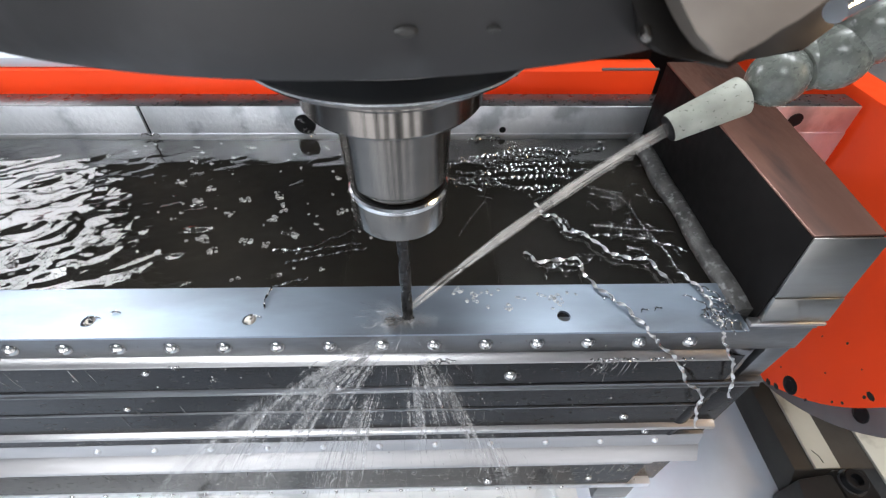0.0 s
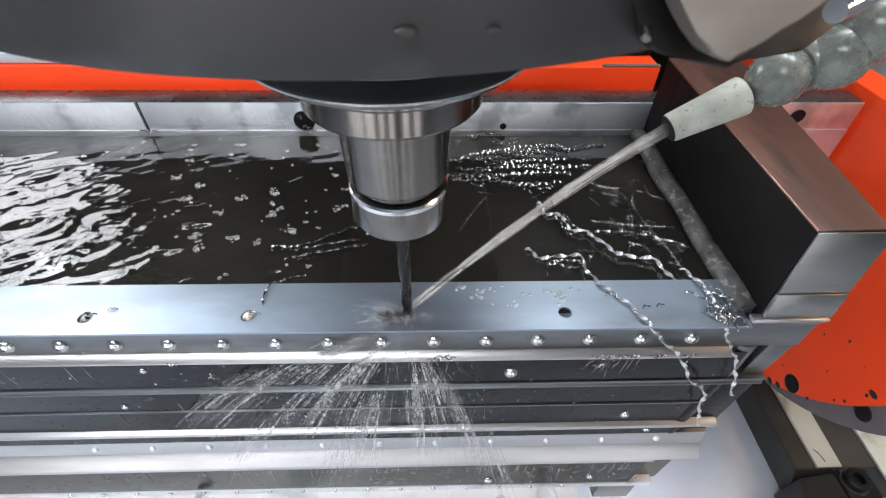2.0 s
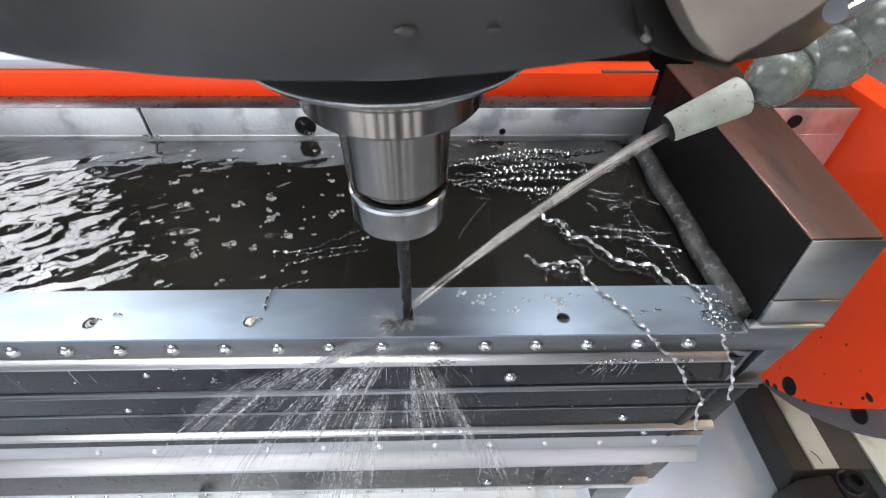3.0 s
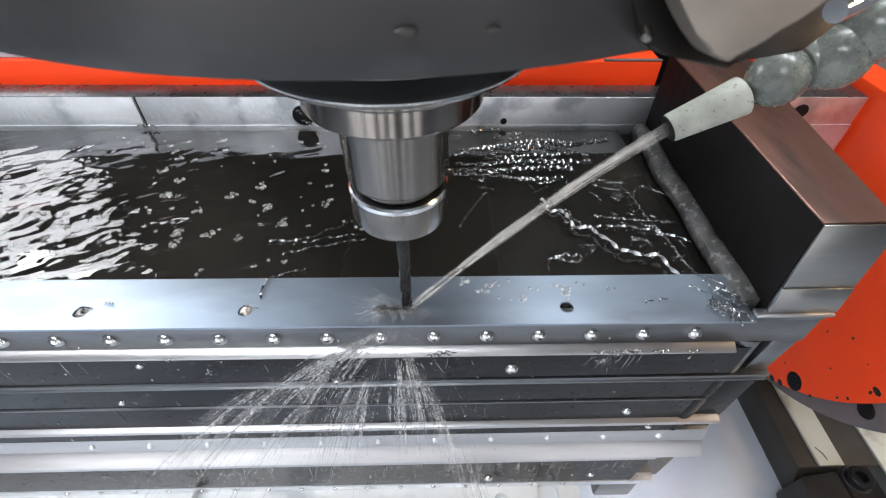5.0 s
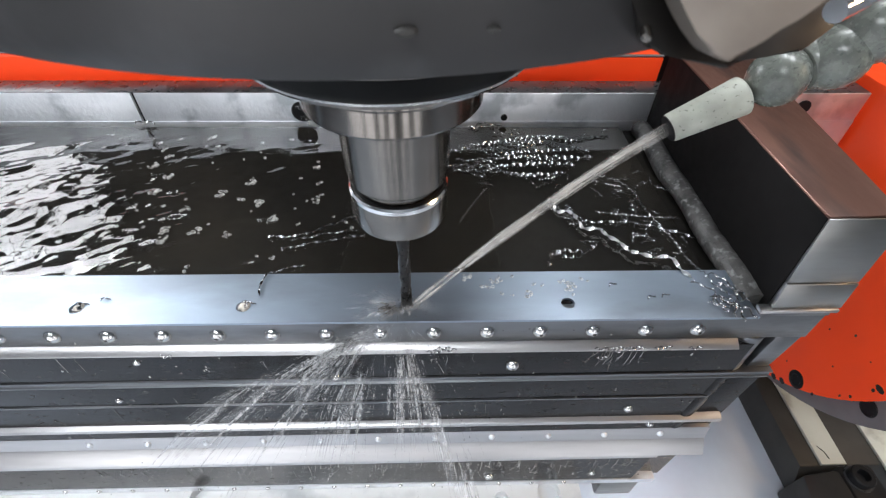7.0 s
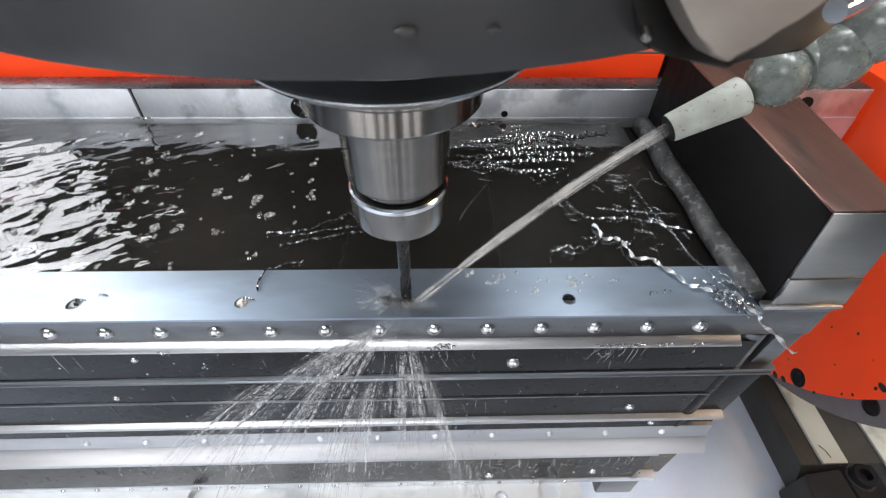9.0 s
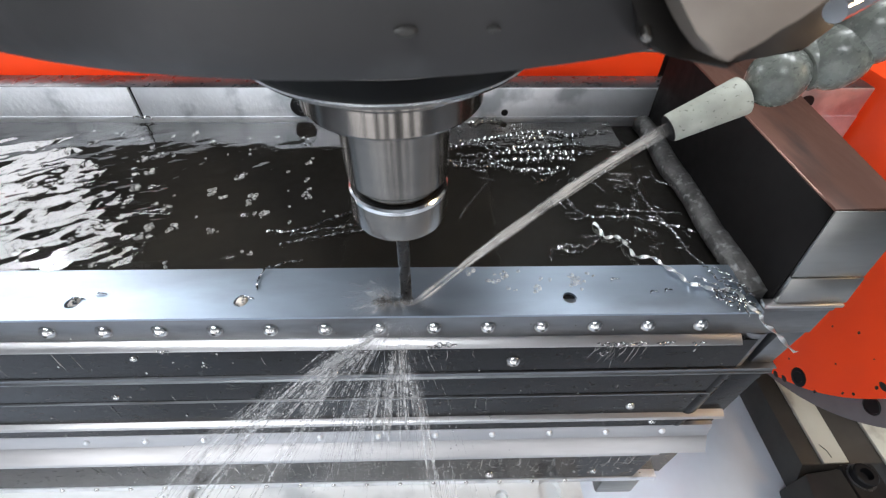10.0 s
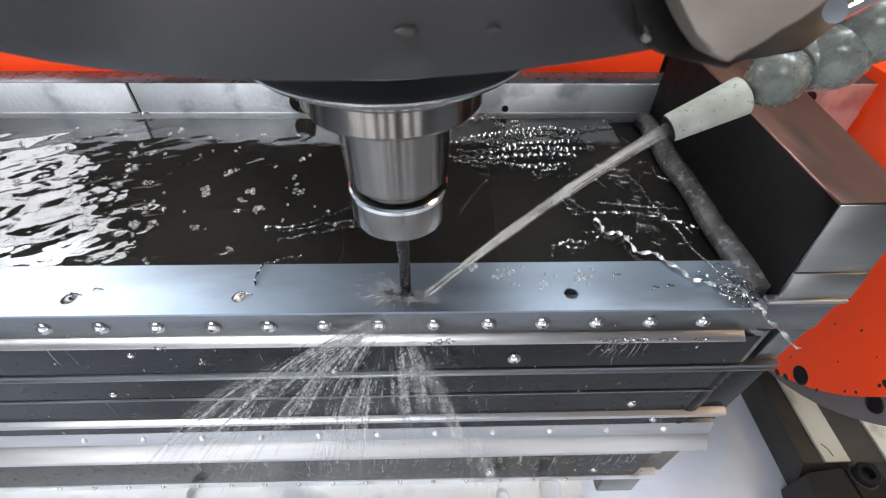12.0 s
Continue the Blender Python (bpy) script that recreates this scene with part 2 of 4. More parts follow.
def extrude_x(profile, x0, x1, x0b=None):
    """A closed (y, z) outline, extruded along x."""
    bm = bmesh.new()
    a = [bm.verts.new((x0, y, z)) for y, z in profile]
    b = [bm.verts.new((x1, y, z)) for y, z in profile]
    bm.faces.new(a)
    bm.faces.new(list(reversed(b)))
    for i in range(len(profile)):
        j = (i + 1) % len(profile)
        bm.faces.new((a[i], b[i], b[j], a[j]))
    return bm


def tube(points, radii, n=8, bm=None, flat=1.0):
    """A tube along points; radii may be one number or one for each point."""
    bm = bm or bmesh.new()
    pts = [Vector(p) for p in points]
    if isinstance(radii, (int, float)):
        radii = [radii] * len(pts)
    rings = []
    for i, p in enumerate(pts):
        d = (pts[min(i + 1, len(pts) - 1)] - pts[max(i - 1, 0)]).normalized()
        u = d.cross(Vector((0, 0, 1)))
        u = u.normalized() if u.length > 1e-4 else Vector((1, 0, 0))
        w = d.cross(u)
        rings.append([bm.verts.new(p + radii[i] * (math.cos(2 * math.pi * k / n) * u + flat * math.sin(2 * math.pi * k / n) * w)) for k in range(n)])
    for a, b in zip(rings, rings[1:]):
        for k in range(n):
            bm.faces.new((a[k], a[(k + 1) % n], b[(k + 1) % n], b[k]))
    bm.faces.new(list(reversed(rings[0])))
    bm.faces.new(rings[-1])
    return bm


def plate_with_holes(x0, x1, y0, y1, ztop, depth, holes, hole_depth, n=24, half=6.0):
    """A strip along x with round holes in its top: holes are (x, y, radius)."""
    bm = bmesh.new()
    cuts = sorted(holes)
    xs = [x0]
    for hx, hy, r in cuts:
        xs += [hx - half, hx + half]
    xs.append(x1)

    def quad(pts):
        bm.faces.new([bm.verts.new(p) for p in pts])

    for a, b in zip(xs[0::2], xs[1::2]):
        quad([(a, y0, ztop), (b, y0, ztop), (b, y1, ztop), (a, y1, ztop)])
    for hx, hy, r in cuts:
        ring = [(hx + r * math.cos(2 * math.pi * i / n), hy + r * math.sin(2 * math.pi * i / n)) for i in range(n)]
        out = []
        for i in range(n):
            c, s = math.cos(2 * math.pi * i / n), math.sin(2 * math.pi * i / n)
            k = half / max(abs(c), abs(s))
            out.append((hx + k * c, hy + k * s))
        quad([(hx - half, y0, ztop), (hx + half, y0, ztop), (hx + half, hy - half, ztop), (hx - half, hy - half, ztop)])
        quad([(hx - half, hy + half, ztop), (hx + half, hy + half, ztop), (hx + half, y1, ztop), (hx - half, y1, ztop)])
        for i in range(n):
            j = (i + 1) % n
            quad([(*out[i], ztop), (*out[j], ztop), (*ring[j], ztop), (*ring[i], ztop)])
            quad([(*ring[i], ztop), (*ring[j], ztop), (*ring[j], ztop - hole_depth), (*ring[i], ztop - hole_depth)])
        quad([(*p, ztop - hole_depth) for p in ring])
    zb = ztop - depth
    quad([(x0, y0, zb), (x1, y0, zb), (x1, y0, ztop), (x0, y0, ztop)])
    quad([(x0, y1, zb), (x1, y1, zb), (x1, y1, ztop), (x0, y1, ztop)])
    quad([(x0, y0, zb), (x0, y1, zb), (x0, y1, ztop), (x0, y0, ztop)])
    quad([(x1, y0, zb), (x1, y1, zb), (x1, y1, ztop), (x1, y0, ztop)])
    bmesh.ops.remove_doubles(bm, verts=bm.verts, dist=0.001)
    return bm

# ---- the machine's enclosure ----
def enclosure():
    def wall(name, label, *a):
        return tagged(part(name, box_bm(*a), ENCLOSURE), label, "wall", kind="structure")
    wall("wall_back", "grey painted sheet-metal back wall of the machine", -1000, 1000, 950, 970, -600, 900)
    wall("wall_front", "grey painted sheet-metal door side of the machine", -1000, 1000, -770, -750, -600, 900)
    wall("wall_left", "grey painted sheet-metal side wall of the machine", -1020, -1000, -750, 950, -600, 900)
    wall("wall_right", "grey painted sheet-metal side wall of the machine", 1000, 1020, -750, 950, -600, 900)
    tagged(part("ceiling", box_bm(-1000, 1000, -750, 950, 900, 920), ENCLOSURE), "grey painted roof of the machine", "ceiling", kind="structure")
    tagged(part("floor", box_bm(-1000, 1000, -750, 950, -620, -600), CAST_DARK), "dark wet sheet-metal floor of the machine", "floor", kind="structure")
    w = thing("window_1", "unseen bright window in the door, split up for striped reflections", "window", kind="structure")
    # Unseen panes, added to light the front; gaps put stripes on turned steel.
    panes = ((-820, -470), (-420, -250), (-170, -100), (-20, 50), (190, 290), (390, 520))
    for x0, x1 in panes:
        part("pane", box_bm(x0, x1, -749, -746, -450, 240), GLOW_WINDOW, w, "glowing pane")
    for x0, x1, z0, z1 in ((-850, 550, 240, 270), (-850, 550, -480, -450)):
        part("window_frame", box_bm(x0, x1, -750, -738, z0, z1, bevel=3), CAST_DARK, w)
    for x0, x1 in [(-850, -820)] + [(p[1], q[0]) for p, q in zip(panes, panes[1:])] + [(520, 550)]:
        part("stripe_bar", box_bm(x0, x1, -750, -738, -450, 240, bevel=3), CAST_DARK, w)
    # Out of view; set wide and black so the pool mirrors dark.
    column = thing("machine_column", "unseen black column behind the head, widened for dark pool reflections", "machine column")
    part("column_body", box_bm(-520, 800, 460, 900, -600, 840, bevel=8), BLOCK_DARK, column)
    part("dark_screen", box_bm(-480, 760, 420, 460, -100, 520, bevel=4), BLOCK_DARK, column, "unseen black sheet that keeps the pool's reflection dark")


def lamp_fixture(name, label, eye, target, w, h, glow, reach):
    lamp = thing(name, label, "lamp", look(eye, target), group="machine lamps")
    part("lamp_body", box_bm(-w / 2 - 12, w / 2 + 12, -h / 2 - 12, h / 2 + 12, 6, 40, bevel=5), CAST_DARK, lamp)
    part("diffuser", box_bm(-w / 2, w / 2, -h / 2, h / 2, 0, 6, bevel=2), glow, lamp, "glowing diffuser")
    part("lamp_bracket", tube([(0, 0, 36), (0, 0, 0.5 * reach + 20), (0, 0, reach)], 14, 14), CAST_DARK, lamp, "round lamp bracket")


def lamps():
    lamp_fixture("work_lamp", "bright white square work lamp on the side wall", (-0.81, 0.587, 0.456), (-0.1, 0.05, 0.0), 330, 260, GLOW, 260)
    # Unseen bodies added to carry the two fill lights.
    lamp_fixture("roof_fill_panel", "long white panel under the roof, added as fill light", (-0.455, 0.405, 0.88), (0.0, 0.0, 0.0), 710, 260, GLOW_SOFT, 60)
    lamp_fixture("roof_fill_panel", "long white panel under the roof, added as fill light", (0.353, 0.203, 0.88), (0.15, 0.0, 0.0), 510, 210, GLOW_SOFT, 60)
    # Unseen panel, added where the sloped ledges mirror it.
    lamp_fixture("front_fill_panel", "white panel strip under the roof, added to brighten the ledges", (-0.38, -0.427, 0.872), (-0.1, 0.1, 0.0), 910, 230, GLOW_SOFT, 60)
    # No lamp of the machine: added so the pool mirrors a pale haze.
    lamp_fixture("haze_panel", "wide white panel, added so the left of the pool looks hazy", (-0.535, 0.402, 0.19), (-0.2, 0.0, 0.0), 240, 210, GLOW_SIDE, 120)
    # Unseen panel that goes with the added warm light.
    lamp_fixture("warm_panel", "small warm panel, added for warm glints on the turned steel", (0.812, -0.1, 0.456), (0.0, 0.0, 0.08), 145, 145, GLOW_WARM, 220)


# ---- the trunnion table ----
PITCH = 25.3
SCREW_X = [-13.0 + PITCH * k for k in range(-16, 7)]
LEFT = -420.0


def button_screw(name, x, y, z, r, parent, mat):
    """A rounded screw head on a face that looks to -y, with a socket in it."""
    prof = [(0, 0.42 * r), (0.2 * r, 0.42 * r), (0.23 * r, 0.68 * r), (0.45 * r, 0.62 * r), (0.7 * r, 0.46 * r), (0.9 * r, 0.24 * r), (r, 0.02 * r), (r, -1.0), (0, -1.0)]
    return part(name, lathe(prof, 14, pose(x, y, z, 90, 0, 0)), mat, parent)


def settled(bm):
    """The front plates below the upper ledge lean a little up to the right, and the end draws in towards the foot."""
    for v in bm.verts:
        x, z = v.co.x, v.co.z
        w = max(0.0, min(1.0, (-26.6 - z) / 26.0, (z + 200.0) / 40.0))
        v.co.z += 0.0062 * (x + 60.0) * w
        if x > 150:
            v.co.x -= 12.0 * max(0.0, min(1.0, (-60.0 - z) / 140.0)) * min(1.0, (x - 150.0) / 20.0)
    return bm


def trunnion_table():
    t = thing("trunnion_table", "wet machined steel trunnion table with stepped screw-studded front", "machine table")
    holes = [(74.4 * k, 0.0, 3.2) for k in range(-5, 2)]
    part("top_strip", plate_with_holes(LEFT, 160, -9.5, 20.0, 0, 1.3, holes, 14), STEEL_TOP, t, "bright milled steel strip with drilled holes", smooth=0)
    part("core", box_bm(LEFT, 164, 1, 20, -199, -1.4), STEEL_DARK, t)
    part("screw_band", box_bm(LEFT, 196, -5.0, 0.8, -22.4, -1.4, bevel=0.3), BAND, t, "dull steel band with a row of screws")
    for x in SCREW_X:
        button_screw("screw", x, -5.0, -14.6, 3.9, t, SCREW_STEEL)

    def step(name, profile, x1, mat, label=""):
        return part(name, settled(extrude_x(profile, LEFT, x1)), mat, t, label)

    # Faces between are darkened for the dark surroundings they mirror; ledges stay light.
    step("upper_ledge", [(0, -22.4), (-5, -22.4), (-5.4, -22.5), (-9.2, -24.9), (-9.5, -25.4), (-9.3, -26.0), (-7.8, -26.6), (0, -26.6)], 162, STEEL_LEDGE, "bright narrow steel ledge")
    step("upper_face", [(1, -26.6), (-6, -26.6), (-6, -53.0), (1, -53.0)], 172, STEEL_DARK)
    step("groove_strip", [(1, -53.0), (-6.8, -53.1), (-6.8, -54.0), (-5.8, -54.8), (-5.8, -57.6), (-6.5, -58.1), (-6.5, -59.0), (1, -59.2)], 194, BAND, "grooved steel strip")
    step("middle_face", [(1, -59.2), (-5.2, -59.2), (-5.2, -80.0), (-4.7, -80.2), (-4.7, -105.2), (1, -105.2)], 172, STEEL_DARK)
    step("scribe_line", [(-4.6, -79.9), (-6.0, -80.0), (-6.0, -81.2), (-4.6, -81.6)], 172, BAND, "thin raised steel line")
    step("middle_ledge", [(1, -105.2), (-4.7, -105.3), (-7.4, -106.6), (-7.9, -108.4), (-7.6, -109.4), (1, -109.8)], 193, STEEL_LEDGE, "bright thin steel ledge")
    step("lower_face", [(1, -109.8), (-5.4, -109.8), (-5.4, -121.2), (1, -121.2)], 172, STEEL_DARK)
    # Slope set so this ledge mirrors the bright front panel.
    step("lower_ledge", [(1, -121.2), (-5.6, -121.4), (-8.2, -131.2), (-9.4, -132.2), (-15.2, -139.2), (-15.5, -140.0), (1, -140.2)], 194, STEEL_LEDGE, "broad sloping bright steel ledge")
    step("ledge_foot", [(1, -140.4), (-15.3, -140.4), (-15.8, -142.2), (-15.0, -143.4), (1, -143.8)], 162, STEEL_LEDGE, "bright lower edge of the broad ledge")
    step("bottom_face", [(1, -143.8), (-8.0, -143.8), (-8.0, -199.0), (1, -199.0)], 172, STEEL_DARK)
    step("bottom_ledge", [(1, -199.0), (-8.8, -199.2), (-8.8, -205.5), (1, -206.0)], 190, STEEL_RAIL, "dull steel bottom edge")
    for x, z, y, r in ((52.8, -42.8, -6.0, 3.7), (-39.3, -53.0, -6.0, 2.3), (-135.4, -36.1, -6.0, 2.0), (128.8, -95.0, -4.7, 3.0), (147.9, -114.4, -5.4, 2.6), (52, -190, -8.0, 3.4), (127.6, -187, -8.0, 2.6), (-162.6, -75, -5.2, 2.0)):
        button_screw("button", x, y, z, r, t, SCREW_STEEL)
    for k in range(-6, 5):
        x = 12.7 + 36.2 * k
        button_screw("small_screw", x, -7.0, -126.4 + 0.0062 * (x + 60), 2.2, t, STEEL_RAIL)
    for k in range(-10, 6):
        button_screw("rivet", -13.3 + 24.6 * k, -8.8, -202.3, 1.9, t, SCREW_STEEL)
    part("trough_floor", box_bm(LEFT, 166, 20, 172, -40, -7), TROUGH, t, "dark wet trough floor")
    # One corner in two tones: the lighter upper part paints its fading highlight.
    for z0, z1, mat, name in ((-53, -22.6, BAND, "rounded corner's upper part, toned lighter for its highlight"), (-199, -53.2, STEEL_DARK, "rounded corner's lower part, toned darker below the highlight")):
        part("corner_round", settled(lathe([(0, z0), (8.2, z0), (8.6, z0 + 0.5), (8.6, z1 - 0.5), (8.2, z1), (0, z1)], 40, pose(171.5, 2.8, 0))), mat, t, name)
    part("end_cheek", hexa([(181, -3, -58.5), (193, -3, -58.5), (193, 9, -58.5), (181, 9, -58.5), (183, -4, -22.6), (196, -4, -22.6), (196, 9, -22.6), (183, 9, -22.6)], 0.8), BAND, t, "dull scratched steel cheek")
    part("end_plate", settled(hexa([(166, -3, -204), (196, -3, -204), (196, 20, -204), (166, 20, -204), (166, -3, -58.7), (195, -3, -58.7), (195, 20, -58.7), (166, 20, -58.7)], 0.6)), STEEL_DARK, t, "recessed end plate in darkened steel")
    bm = plate_with_holes(-330, 122, -30, 40, 0, 12, [(-163, -12, 6), (98, -14, 8.5), (62, -18, 5)], 8, half=10)
    bm.transform(Matrix.Translation((0, 0, -206.2)))
    part("foot_plate", bm, PLATE, t, "pale steel foot plate with bolt holes", smooth=0)
    part("lug", box_bm(142, 172, -6, 40, -240, -206.5, bevel=2), BLOCK_FRONT, t)
    return t


def back_rail():
    r = thing("back_rail", "bright milled steel rail with a notch and bolt holes", "rail", pose(0, 0.168, 0))
    for x0, x1, z in ((-420, -192.4, 21.6), (-190.2, 322, 21.5)):
        part("rail_block", box_bm(x0, x1, 0, 19, -30, z, bevel=0.4), STEEL_RAIL, r)
    # Black fill gives the slot its shade.
    part("notch_back", box_bm(-193, -189.6, 2, 19, -30, 21), BLACK, r, "black fill for the shade in the notch")
    # The rail's top only mirrors dark surroundings; this sheet puts that into colour.
    part("rail_top_shade", box_bm(-420, 321, 0.6, 18.6, 21.55, 22.1, bevel=0.2), CAP, r, "thin dark sheet for the dark reflection on the rail's top")
    part("rail_lip", box_bm(-420, 322, -0.5, 0.3, -30, 0.6), STEEL_RAIL, r)
    for x, z, q in ((-78.5, 8.2, 7.6), (64, 3.5, 2.4), (278, 11, 5.4)):
        # Flat black disc: the hole's dark inside is colour, not depth.
        part("bolt_hole", lathe([(0, 0.1), (q * 0.9, 0.1), (q * 0.95, 0.4), (q, 0.4), (q, -2), (0, -2)], 28, pose(x, -0.2, z, 90)), BLACK, r, "black disc for a bolt hole's shaded inside")
    beam = thing("orange_beam", "orange-red painted steel beam behind the rail", "beam", pose(0, 0.200, 0))
    part("beam_body", box_bm(-440, 182, 0, 60, -40, 33.4, bevel=1.2), ORANGE, beam)
    part("beam_cap", box_bm(-440, -186, 4, 62, 33.8, 41, bevel=1), TABLE_GREY, beam, "pale sheet-metal cap")
    part("cap_edge", box_bm(139, 182, 0.5, 3.5, 33.6, 34.6, bevel=0.2), CAST_GREY, beam, "grey sheet-metal edge")
    part("top_cover", box_bm(-20, 182, 21, 60, 33.6, 72, bevel=1.5), BLOCK_DARK, beam, "black cover on the beam")


def end_block():
    b = thing("end_block", "near-black steel end block with a rust-stained top", "steel block")
    # Near-black and dull on all sides; top and front get their own plates.
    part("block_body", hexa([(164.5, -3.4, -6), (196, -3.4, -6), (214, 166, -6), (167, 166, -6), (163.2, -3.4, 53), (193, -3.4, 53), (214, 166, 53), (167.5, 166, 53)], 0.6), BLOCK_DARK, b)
    part("top_plate", hexa([(163, -3.6, 53.1), (193.5, -2.6, 53.1), (214.5, 166, 53.1), (167.3, 166, 53.1), (163.4, -3.4, 54.2), (193.2, -2.5, 54.2), (214, 166, 54.2), (167.6, 166, 54.2)], 0.3), BLOCK_TOP, b, "rust-brown stained steel top")
    part("front_plate", hexa([(165, -5, 18), (197, -5, 18), (197, -3.6, 18), (165, -3.6, 18), (162.9, -4.4, 53.6), (194.5, -4.4, 53.6), (194.5, -3.6, 53.6), (162.9, -3.6, 53.6)], 0.25), BLOCK_FRONT, b, "ground steel end face")
    part("front_step", hexa([(165.4, -6.8, 2.6), (197.4, -6.8, 2.6), (197.4, -3.6, 2.6), (165.4, -3.6, 2.6), (165, -5.6, 17.6), (197, -5.6, 17.6), (197, -3.6, 17.6), (165, -3.6, 17.6)], 0.3), BLOCK_FRONT, b, "ground steel step")
    part("front_lip", box_bm(160.3, 196.5, -8.0, -3.6, 0.4, 2.4, bevel=0.4), STEEL_LEDGE, b, "bright thin lip")
    part("end_face", box_bm(160.3, 197, -5.2, -3.6, -5.0, 0.2, bevel=0.2), BAND, b, "dull scratched steel below the lip")
    bm = tube([(163.0 + 0.8 * math.sin(i * 0.11), 162 * i / 150, -2.0) for i in range(151)], 6.4, 16)
    for v in bm.verts:
        c = Vector((163, v.co.y, -2))
        v.co = c + (v.co - c) * (1 + 0.12 * noise.noise(v.co * 0.035) + 0.07 * noise.noise(v.co * 0.5))
    part("weld_bead", bm, WELD, b, "lumpy grey weld bead")


def disc_sector(cy, cz, r, top, x0, x1, bevel):
    """A thick disc that faces -x, cut off level at the top."""
    a0 = math.asin((top - cz) / r)
    n = 72
    ring = [(cy + r * math.cos(math.pi - a0 + (math.pi + 2 * a0) * i / n), cz + r * math.sin(math.pi - a0 + (math.pi + 2 * a0) * i / n)) for i in range(n + 1)]
    bm = bmesh.new()
    f = [bm.verts.new((x0, y, z)) for y, z in ring]
    g = [bm.verts.new((x1, y, z)) for y, z in ring]
    face = bm.faces.new(f)
    bm.faces.new(list(reversed(g)))
    for i in range(len(f)):
        j = (i + 1) % len(f)
        bm.faces.new((f[i], g[i], g[j], f[j]))
    bmesh.ops.bevel(bm, geom=list(face.edges), offset=bevel, segments=2, profile=0.5, affect="EDGES")
    return bm


def side_hole(parent, x, y, z, r, mat, label):
    """A flat disc that paints a hole's shaded inside, in a face that looks to -x."""
    m = pose(x, y, z, 0, -90, 0)
    part("hole_disc", lathe([(0, 0.15), (r * 0.55, 0.15), (r * 0.6, 0.5), (r * 0.9, 0.5), (r, 0.1), (r, -4), (0, -4)], 24, m), mat, parent, label)


def orange_disc():
    d = thing("trunnion_disc", "orange-red painted trunnion end disc with chipped edges", "machine disc")
    part("disc_body", disc_sector(204, -47, 206, 28, 326, 352, 1.6), ORANGE, d, smooth=40)
    part("backing_disc", disc_sector(204, -47, 229, 20, 354, 410, 2.0), CAST_GREY, d, "grey cast backing disc", smooth=40)
    side_hole(d, 326, 67.2, -190.4, 8.2, BLACK, "black disc for the bolt hole's shaded inside")
    rnd = random.Random(4)
    for y, z, r in ((60, -116, 1.4), (77, -131, 1.2), (84, -188, 1.0), (50, -184, 1.8), (36, -161, 1.6), (31, -153, 1.4), (23, -128, 2.6), (83, -212, 2.6), (75, -206, 2.6), (25, -133, 1.8), (55, -150, 0.8), (40, -120, 0.7)):
        pts = [(0, 0.15)] + [(r, 0.05), (r * 0.8, -0.5), (0, -0.5)]
        bm = lathe(pts, 7, pose(326, y, z, 0, -90, 0) @ Matrix.Diagonal((1.0, rnd.uniform(0.5, 1.6), 1, 1)) )
        part("paint_chip", bm, DARK_METAL, d, "dark chip in the paint", smooth=0)


def grey_casting():
    base = thing("bed_casting", "dark cast machine body with chipped white painted bars", "machine casting")
    part("casting_body", hexa([(376, 20, -345), (560, 20, -345), (560, 400, -345), (381, 400, -345), (378, 38, -308), (560, 38, -308), (560, 400, -308), (383, 400, -308)], 2), CAST_DARK, base)
    part("white_bar", hexa([(398.5, 38, -308), (424, 38, -308), (434, 300, -308), (405, 300, -308), (398.5, 38, -304.5), (424, 38, -304.5), (434, 300, -304.5), (405, 300, -304.5)], 0.6), WHITE_PAINT, base, "chipped white painted bar")
    part("white_bar", hexa([(461, 20, -308), (540, 20, -308), (540, 300, -308), (469, 300, -308), (461, 20, -304.5), (540, 20, -304.5), (540, 300, -304.5), (469, 300, -304.5)], 0.6), WHITE_PAINT, base, "chipped white painted bar")
    part("paint_crack", tube([(404, 56, -304.4), (408, 50, -304.3), (409, 43, -304.4)], 0.5, 6), DARK_METAL, base, "dark crack in the paint")
    # A hole, not a bolt: the black disc paints its shaded inside.
    side = thing("hub_hole", "black disc for a bolt hole under the orange disc", "bolt")
    part("hub_hole_disc", lathe([(0, 0.2), (6.0, 0.2), (6.4, 0.9), (7.2, 0.9), (7.6, 0.4), (7.6, -6), (0, -6)], 28, pose(354, 31.6, -173, 0, -90, 0)), BLACK, side, "black disc for the hole's shaded inside")


def table_clamp():
    c = thing("clamp", "dark steel clamp with a socket-head bolt", "clamp")
    part("clamp_block", hexa([(354, -40, -345), (398, -40, -345), (398, 26, -345), (366, 26, -345), (356, -40, -300), (398, -40, -288), (398, 27, -288), (370, 27, -300)], 2.5), CAST_DARK, c)
    part("clamp_plate", box_bm(399, 432, -40, 31, -345, -288, bevel=3), DARK_METAL, c, "dark clamp plate")
    bolt = part("bolt", lathe([(0, 1), (5, 1), (5.6, 8), (9.4, 8), (10.4, 7), (10.4, -3), (0, -3)], 28, pose(411, 18, -287)), BLACK, c, "black socket-head bolt")
    part("washer", lathe([(10.6, -0.4), (12.2, -0.4), (12.2, 1.0), (10.6, 1.0), (10.6, -0.4)], 28, pose(411, 18, -287.4)), CAP, bolt, "dark oily washer")


